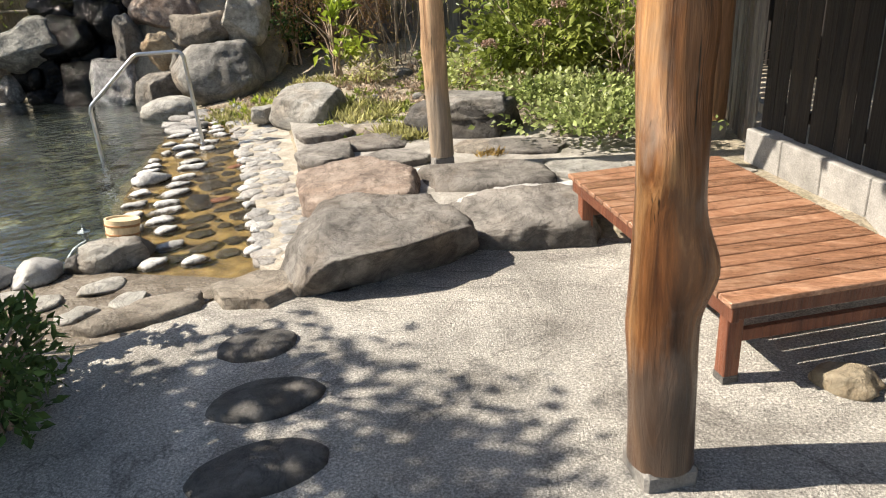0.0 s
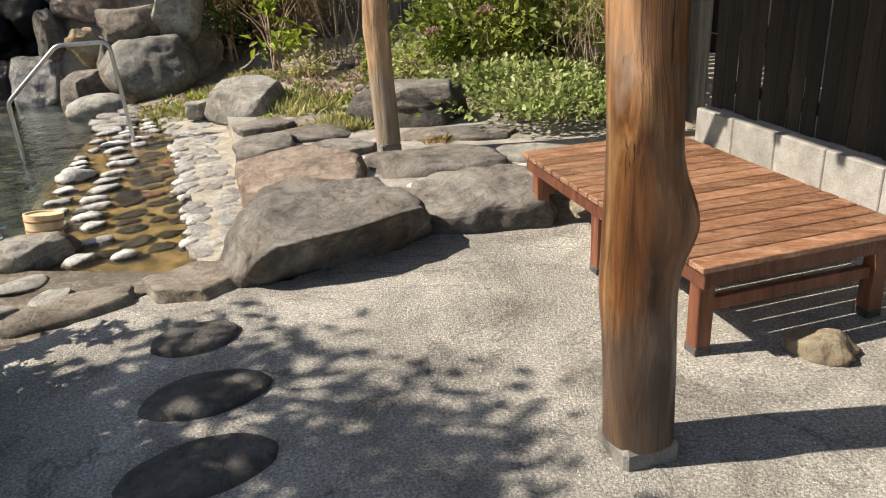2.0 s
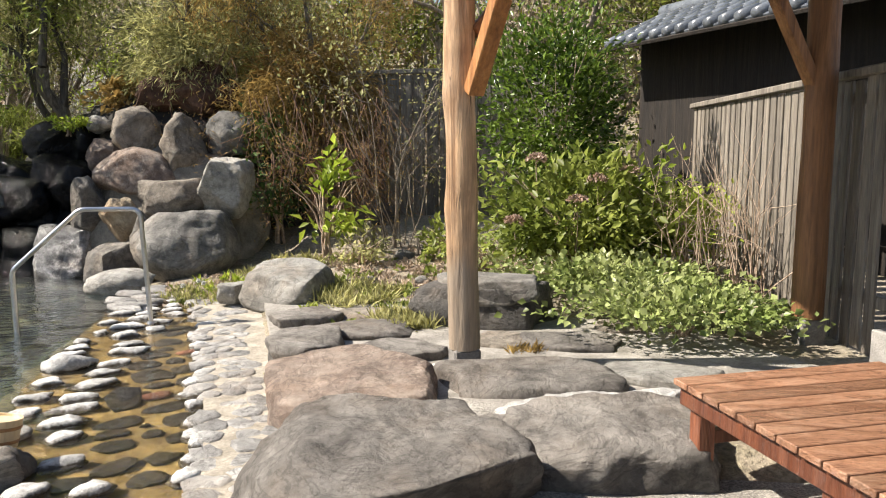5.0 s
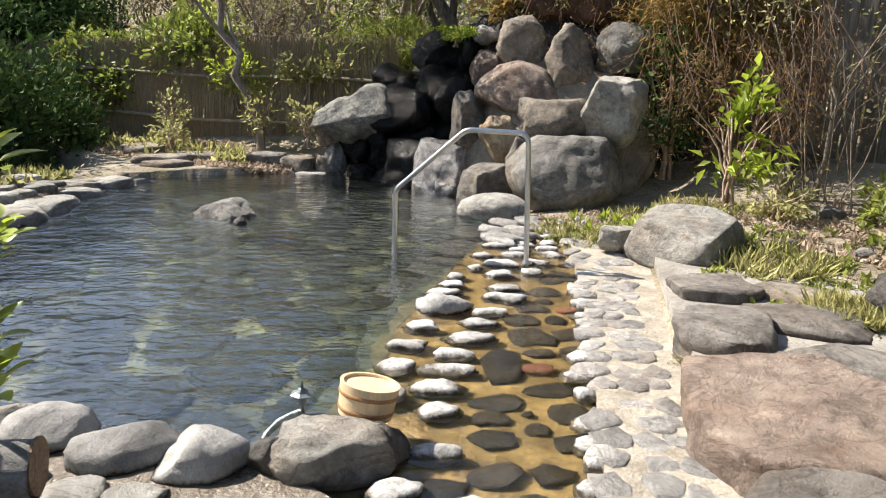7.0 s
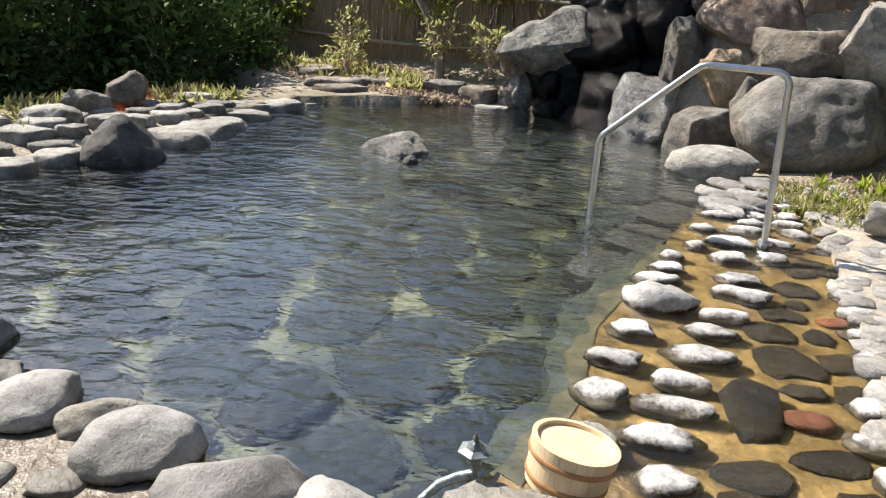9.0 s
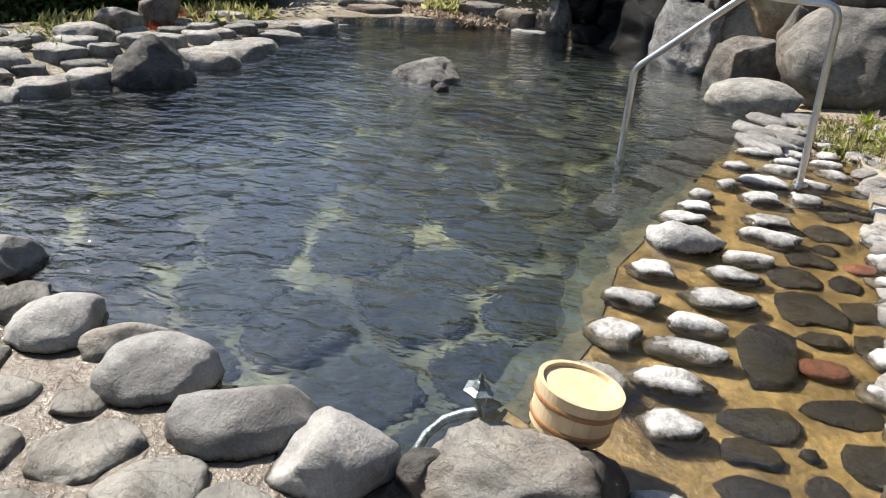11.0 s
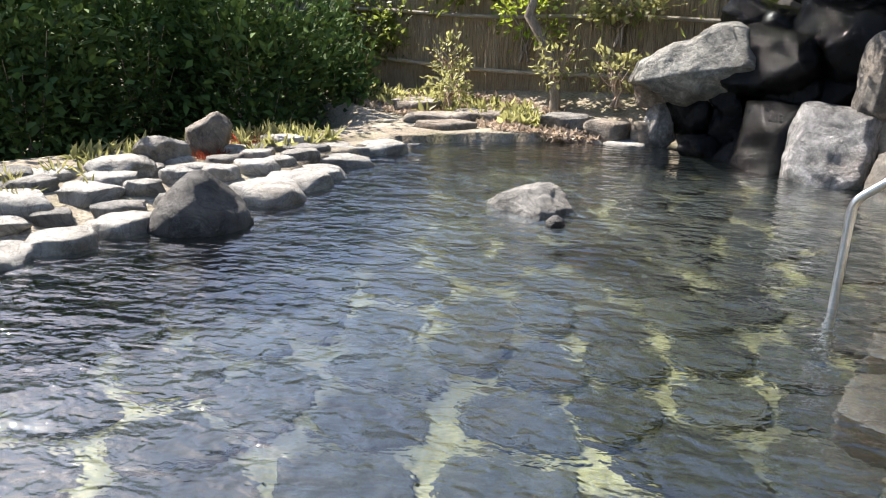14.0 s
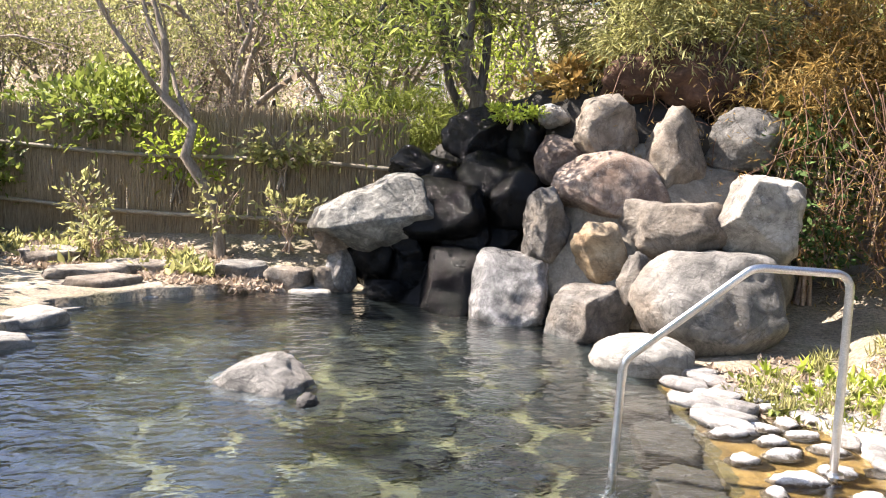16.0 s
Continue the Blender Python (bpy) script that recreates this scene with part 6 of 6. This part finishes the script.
# hedge and woods in shade at the left, and the wooded slope behind
for k in range(8):
    bush("dark_evergreen", -8.9 - 0.45 * (k % 2), 0.1 + 1.0 * k, -1.9, 0.85, 0.8, (1.7 + 0.15 * (k % 3)) * (0.82 if k > 6 else 1.0), 9000, 0.11, LEAF_DARK, 60 + k, "dense dark evergreen bush in shade", 110, group="evergreen hedge", low=-0.9)
GROVE = "trees on the slope"
kinds = []
for k, (mat, size, per, sp, label, bark) in enumerate((
    (LEAF_SPRING, 0.075, 9, 0.22, "spring tree with thin yellow-green leaves", BARK),
    (LEAF_LIME, 0.075, 8, 0.22, "spring tree with fresh lime leaves", BARK_PALE),
    (LEAF, 0.08, 14, 0.24, "leafy green tree on the slope", BARK),
    (LEAF_DRY, 0.06, 2, 0.2, "nearly bare tree with pale twigs", BARK_PALE),
    (LEAF_DRY, 0.06, 5, 0.22, "spring tree with thin yellow-green leaves", BARK_PALE),
)):
    kinds.append(tree("slope_tree", -8.0 + 2.6 * k, 13.0 + 0.8 * (k % 2), 0.3, 4.2 + 0.5 * (k % 3), 0.065 + 0.008 * k, 80 + k, mat, size, per, label, bark, depth=4, spread=sp, group=GROVE, trunk_share=0.28))
rng = random.Random(5)
for row, (y0, n, x0, x1) in enumerate(((11.6, 8, -13, 4), (14.5, 12, -18, 6), (19, 15, -24, 9), (25, 17, -30, 12))):
    for k in range(n):
        x = x0 + (x1 - x0) * (k + rng.uniform(0.2, 0.8)) / n
        y = y0 + rng.uniform(-0.8, 1.2) + 0.04 * max(0, -x)
        if row == 0 and -6.5 < x < -1:
            continue
        s = rng.uniform(0.7, 0.9) if row == 0 else rng.uniform(0.85, 1.2) * (1.0 if x < -9 else 1.45)
        ob = copy_thing(kinds[rng.choice((0, 1, 2, 3, 3, 3, 4, 4))], pose(x, y, float(level(x, y)) - 0.1, 0, 0, rng.uniform(0, 360)))
        ob.scale = (s, s, s * rng.uniform(0.9, 1.1))

def underbrush():
    rng = np.random.default_rng(12)
    for name, n, mat, size, seed, label in (("underbrush", 30000, LEAF_SPRING, 0.10, 1, "thin spring underbrush on the slope"), ("underbrush", 24000, LEAF, 0.10, 2, "green underbrush on the slope"), ("underbrush", 40000, LEAF_DRY, 0.12, 3, "dead leaves and brush on the slope")):
        k = 500
        c = np.stack([rng.uniform(-26, 9, k), 11.2 + 22 * rng.uniform(0, 1, k) ** 1.5], 1)
        h = rng.uniform(0.2, 1.5, k)
        i = rng.integers(0, k, n)
        p = c[i] + rng.normal(size=(n, 2)) * 0.55
        z = level(p[:, 0], p[:, 1]) + h[i] * np.abs(rng.normal(size=n)) * 0.6
        ob = new(name, leaves(name, np.concatenate([p, z[:, None]], 1), size, size * 0.5, mat, rng))
        tagged(ob, label, "brush", kind="stuff")


underbrush()
for x, y in ((-9.9, 15.4), (-9.0, 15.8)):
    tree("blossom_tree", x, y, float(level(x, y)), 3.4, 0.06, int(99 - x), BLOSSOM, 0.10, 20, "small tree in white blossom on the slope", BARK, depth=3, spread=0.3, trunk_share=0.3, group="blossom trees")
for x, y, k, size in ((0.6, 12.2, 2, 1.2), (2.6, 12.6, 0, 1.25), (-0.9, 12.8, 4, 1.2), (4.2, 12.0, 2, 1.3), (1.6, 14.2, 1, 1.4), (-3.0, 13.4, 0, 1.2), (-8.2, 12.6, 3, 1.2), (-10.5, 13.2, 4, 1.3)):
    copy_thing(kinds[k], pose(x, y, float(level(x, y)) - 0.1, 0, 0, 40 * x)).scale = (size, size, size)
# tree over the path whose leaves dapple the concrete
tree("shade_tree", -3.7, 0.4, 0.0, 4.6, 0.09, 95, LEAF, 0.11, 15, "leafy tree shading the path", BARK, (0.12, 0.05), depth=4, spread=0.16, trunk_share=0.5)
tree("shade_tree", -2.45, -0.3, 0.0, 4.5, 0.08, 96, LEAF, 0.11, 18, "leafy tree shading the path", BARK, (0.1, 0.1), depth=4, spread=0.17, trunk_share=0.5)
for k in range(6):
    tree("tall_evergreen", -12.8 - 0.6 * (k % 2), -1.0 + 1.55 * k, -2.4, 5.8, 0.13, 140 + k, LEAF_DARK, 0.15, 24, "dark evergreen tree in the hollow", BARK, depth=4, spread=0.42, group="evergreen trees", trunk_share=0.3)
for k, (x, y) in enumerate(((-12.4, 8.3), (-13.2, 9.2))):
    tree("tall_evergreen", x, y, float(level(x, y)) - 0.1, 2.6, 0.07, 160 + k, LEAF_DARK, 0.11, 14, "dark evergreen tree at the foot of the slope", BARK, depth=4, spread=0.2, group="evergreen trees", trunk_share=0.25)
rng = random.Random(9)
for k in range(16):
    x, y = -13 - 11 * rng.random(), 11.5 + 9 * rng.random()
    size = rng.uniform(0.9, 1.3)
    copy_thing(kinds[rng.choice((0, 2, 2, 3, 4))], pose(x, y, float(level(x, y)) - 0.1, 0, 0, rng.uniform(0, 360))).scale = (size, size, size)


# ---- pebbles and slabs, each a piece ----
def pebbles():
    rng = random.Random(14)
    pale = [stone_mesh("pebble", 700 + k, 2, 0.24, 3, LIME, flat=0.2, sides=(0, 5, 0)[k % 3]) for k in range(9)]
    flat = [stone_mesh("pebble", 760 + k, 2, 0.26, 2, PEBBLE, flat=0.55, sides=5 + k % 3) for k in range(9)]
    dark = [stone_mesh("pebble", 720 + k, 3, 0.30, 2, PEBBLE_DARK, flat=0.5, sides=k % 3 * 2) for k in range(9)]
    red = stone_mesh("pebble", 740, 2, 0.15, 2, PEBBLE_RED, flat=0.5)

    def put(shape, x, y, z, w, d, h, turn, parent):
        ob = part("pebble", shape, PEBBLE, parent)
        ob.matrix_world = pose(x, y, z, rng.uniform(-6, 6), rng.uniform(-6, 6), turn) @ Matrix.Diagonal((w / 2, d / 2, h / 2, 1))

    def course(shapes, z, high, turn, spots):
        for x, y, w, d in spots:
            put(rng.choice(shapes), x, y, z, w * 1.08, d * 1.15, high * rng.uniform(0.85, 1.15), turn + rng.uniform(-9, 9), WALK_BED)

    # limed stones along the pool, in courses from the tap towards the rail
    course(pale, -0.020, 0.104, 38, [(-1.41, 3.76, 0.18, 0.11), (-1.57, 4.02, 0.18, 0.13), (-1.82, 4.03, 0.14, 0.10), (-1.69, 4.18, 0.22, 0.11), (-1.95, 4.26, 0.16, 0.16), (-1.75, 4.36, 0.24, 0.13), (-2.04, 4.48, 0.19, 0.12), (-1.81, 4.51, 0.18, 0.12)])
    course(pale, -0.020, 0.104, 36, [(-2.13, 4.71, 0.22, 0.12), (-1.86, 4.72, 0.27, 0.13), (-1.93, 4.93, 0.22, 0.11), (-1.97, 5.10, 0.19, 0.11), (-2.34, 5.22, 0.24, 0.12), (-2.38, 5.38, 0.21, 0.10), (-2.45, 5.54, 0.10, 0.10), (-2.02, 5.36, 0.24, 0.13)])
    course(pale, -0.020, 0.10, 34, [(-2.11, 5.52, 0.27, 0.13), (-2.27, 5.74, 0.24, 0.14), (-2.14, 5.90, 0.16, 0.10), (-2.37, 5.96, 0.26, 0.10), (-2.47, 5.78, 0.11, 0.10), (-2.58, 6.07, 0.16, 0.10), (-2.42, 6.22, 0.20, 0.11), (-2.22, 6.14, 0.18, 0.10)])
    # limed stones along the mortar border
    course(pale, -0.020, 0.10, 36, [(-1.28, 4.65, 0.20, 0.11), (-1.34, 4.82, 0.17, 0.11), (-1.36, 4.98, 0.08, 0.10), (-1.47, 5.19, 0.14, 0.11), (-1.57, 5.37, 0.17, 0.10), (-1.64, 5.55, 0.17, 0.10), (-1.71, 5.72, 0.19, 0.14), (-1.84, 6.07, 0.19, 0.10), (-1.77, 5.90, 0.17, 0.10)])
    course(pale, -0.020, 0.10, 40, [(-1.19, 4.47, 0.08, 0.11), (-1.09, 4.25, 0.12, 0.10), (-1.03, 4.10, 0.12, 0.09), (-0.95, 4.00, 0.08, 0.08), (-0.92, 3.85, 0.09, 0.09), (-0.86, 3.70, 0.14, 0.10), (-1.16, 3.55, 0.16, 0.10), (-1.38, 3.50, 0.20, 0.12)])
    # dark sunken stones between them
    course(dark, -0.048, 0.085, 42, [(-1.92, 5.64, 0.19, 0.16), (-1.85, 5.48, 0.11, 0.10), (-1.85, 5.33, 0.18, 0.15), (-1.81, 5.14, 0.20, 0.16), (-1.67, 5.24, 0.11, 0.12), (-1.66, 4.94, 0.22, 0.24), (-1.55, 5.09, 0.16, 0.14), (-1.54, 4.78, 0.15, 0.10), (-1.43, 4.89, 0.15, 0.15)])
    course(dark, -0.048, 0.085, 42, [(-1.33, 4.48, 0.25, 0.13), (-1.45, 4.25, 0.24, 0.15), (-1.41, 4.11, 0.15, 0.11), (-1.31, 4.22, 0.05, 0.05), (-1.32, 3.97, 0.18, 0.14), (-1.21, 3.79, 0.20, 0.14), (-1.06, 3.90, 0.18, 0.13), (-1.23, 4.14, 0.10, 0.08), (-1.19, 4.33, 0.16, 0.14)])
    course(dark, -0.048, 0.085, 45, [(-1.10, 4.12, 0.13, 0.11), (-1.02, 3.70, 0.16, 0.12), (-1.30, 3.62, 0.20, 0.13), (-1.99, 5.86, 0.17, 0.12), (-2.02, 6.02, 0.15, 0.10), (-1.92, 5.98, 0.13, 0.10), (-2.06, 6.25, 0.16, 0.10)])
    # smaller stones of the far end
    y = 6.36
    while y < 7.0:
        l, m = float(way_x(LEFT_X, y)), float(way_x(MID_X, y))
        for u in (0.2, 0.48, 0.76):
            put(rng.choice(pale), l + (m - l) * u + rng.uniform(-0.03, 0.03), y + rng.uniform(-0.03, 0.03), -0.015, rng.uniform(0.17, 0.25), rng.uniform(0.10, 0.14), 0.09, rng.uniform(15, 45), WALK_BED)
        y += 0.15
    y = 3.5
    while y < 7.0:
        m, r = float(way_x(MID_X, y)), float(way_x(RIGHT_X, y))
        for u in (0.10, 0.44, 0.80):
            if rng.random() < 0.05:
                continue
            x, yy = m + (r - m) * (u + rng.uniform(-0.08, 0.08)), y + rng.uniform(-0.035, 0.035) + (0.065 if u == 0.44 else 0)
            put(rng.choice(flat), x, yy, 0.008, rng.uniform(0.15, 0.23), rng.uniform(0.14, 0.19), rng.uniform(0.05, 0.085), rng.uniform(0, 180), WALK_SIDE)
        y += 0.132
    # the domed stone and the tall dark one that stand out, and layered flat stones at the far end
    put(pale[3], -2.21, 5.02, 0.0, 0.30, 0.22, 0.19, 40, WALK_BED)
    put(dark[2], -1.60, 4.53, -0.03, 0.20, 0.44, 0.11, 25, WALK_BED)
    put(red, -1.47, 4.62, -0.03, 0.17, 0.12, 0.09, 30, WALK_BED)
    put(red, -1.69, 5.41, -0.03, 0.13, 0.10, 0.08, 40, WALK_BED)
    for k in range(9):
        put(flat[k % 9], -2.62 - 0.10 * (k % 3) + rng.uniform(-0.05, 0.05), 6.45 + 0.11 * k / 1.2, 0.02 + 0.01 * (k % 3), 0.34, 0.17, 0.09, rng.uniform(-20, 10), WALK_BED)


pebbles()


def flagstones():
    rng = random.Random(31)
    for x, y, w, d, turn in ((-2.82, 2.70, 0.19, 0.15, 85), (-2.64, 2.73, 0.21, 0.17, 84), (-2.48, 2.88, 0.13, 0.11, 79), (-2.44, 2.64, 0.2, 0.16, 86), (-2.30, 2.84, 0.23, 0.19, 79), (-2.11, 2.91, 0.22, 0.18, 75), (-1.95, 3.01, 0.18, 0.14, 68), (-2.2, 2.62, 0.22, 0.18, 60), (-1.95, 2.72, 0.2, 0.18, 40), (-1.72, 2.95, 0.22, 0.18, 60), (-1.5, 3.15, 0.24, 0.18, 50), (-1.25, 3.02, 0.2, 0.17, 40), (-1.7, 2.72, 0.2, 0.16, 70), (-3.1, 2.6, 0.24, 0.2, 80), (-3.4, 2.55, 0.24, 0.2, 80), (-2.9, 2.45, 0.22, 0.2, 60), (-1.45, 2.85, 0.2, 0.15, 50)):
        me = stone_mesh("flagstone", rng.randint(0, 999), 3, 0.2, 3, ROCK_PALE, (w * 0.55, d * 0.55, 0.035), flat=0.5)
        part("flagstone", me, ROCK_PALE, FLAG_BED, m=pose(x, y, 0.015, 0, 0, turn))


flagstones()


def pool_slabs():
    # uneven slabs on the pool floor, each the ground nearest to its middle, with pale joints between them
    rng = random.Random(8)
    mids = []
    for _ in range(9000):
        p = Vector((rng.uniform(-7.1, -1.6), rng.uniform(2.4, 8.4), 0))
        if all((p - q).length > (0.27 if (p.x + q.x + p.y) % 1 > 0.35 else 0.40) for q in mids):
            mids.append(p)
    for c in mids:
        if not inside(POOL_EDGE, c.x, c.y):
            continue
        near = [q - c for q in mids if q != c and (q - c).length < 1.1]
        ring = []
        for k in range(14):
            a = k * math.tau / 14
            way = Vector((math.cos(a), math.sin(a), 0))
            reach = min([0.42] + [q.length_squared / (2 * q.dot(way)) for q in near if q.dot(way) > 0.05])
            ring.append(way * (reach * rng.uniform(0.86, 1.04) - 0.004))
        ring = [a * 0.15 + b * 0.7 + d * 0.15 for a, b, d in zip(ring[-1:] + ring[:-1], ring, ring[1:] + ring[:1])]
        bm = bmesh.new()
        high = rng.uniform(0.012, 0.05)
        top = [bm.verts.new((p.x * 0.94, p.y * 0.94, high)) for p in ring]
        low = [bm.verts.new((p.x, p.y, 0.0)) for p in ring]
        bm.faces.new(top)
        for k in range(len(ring)):
            n = (k + 1) % len(ring)
            bm.faces.new((low[k], low[n], top[n], top[k]))
        part("slab", bm, FLOOR_SLAB, POOL_FLOOR, m=pose(c.x, c.y, -0.568))


pool_slabs()
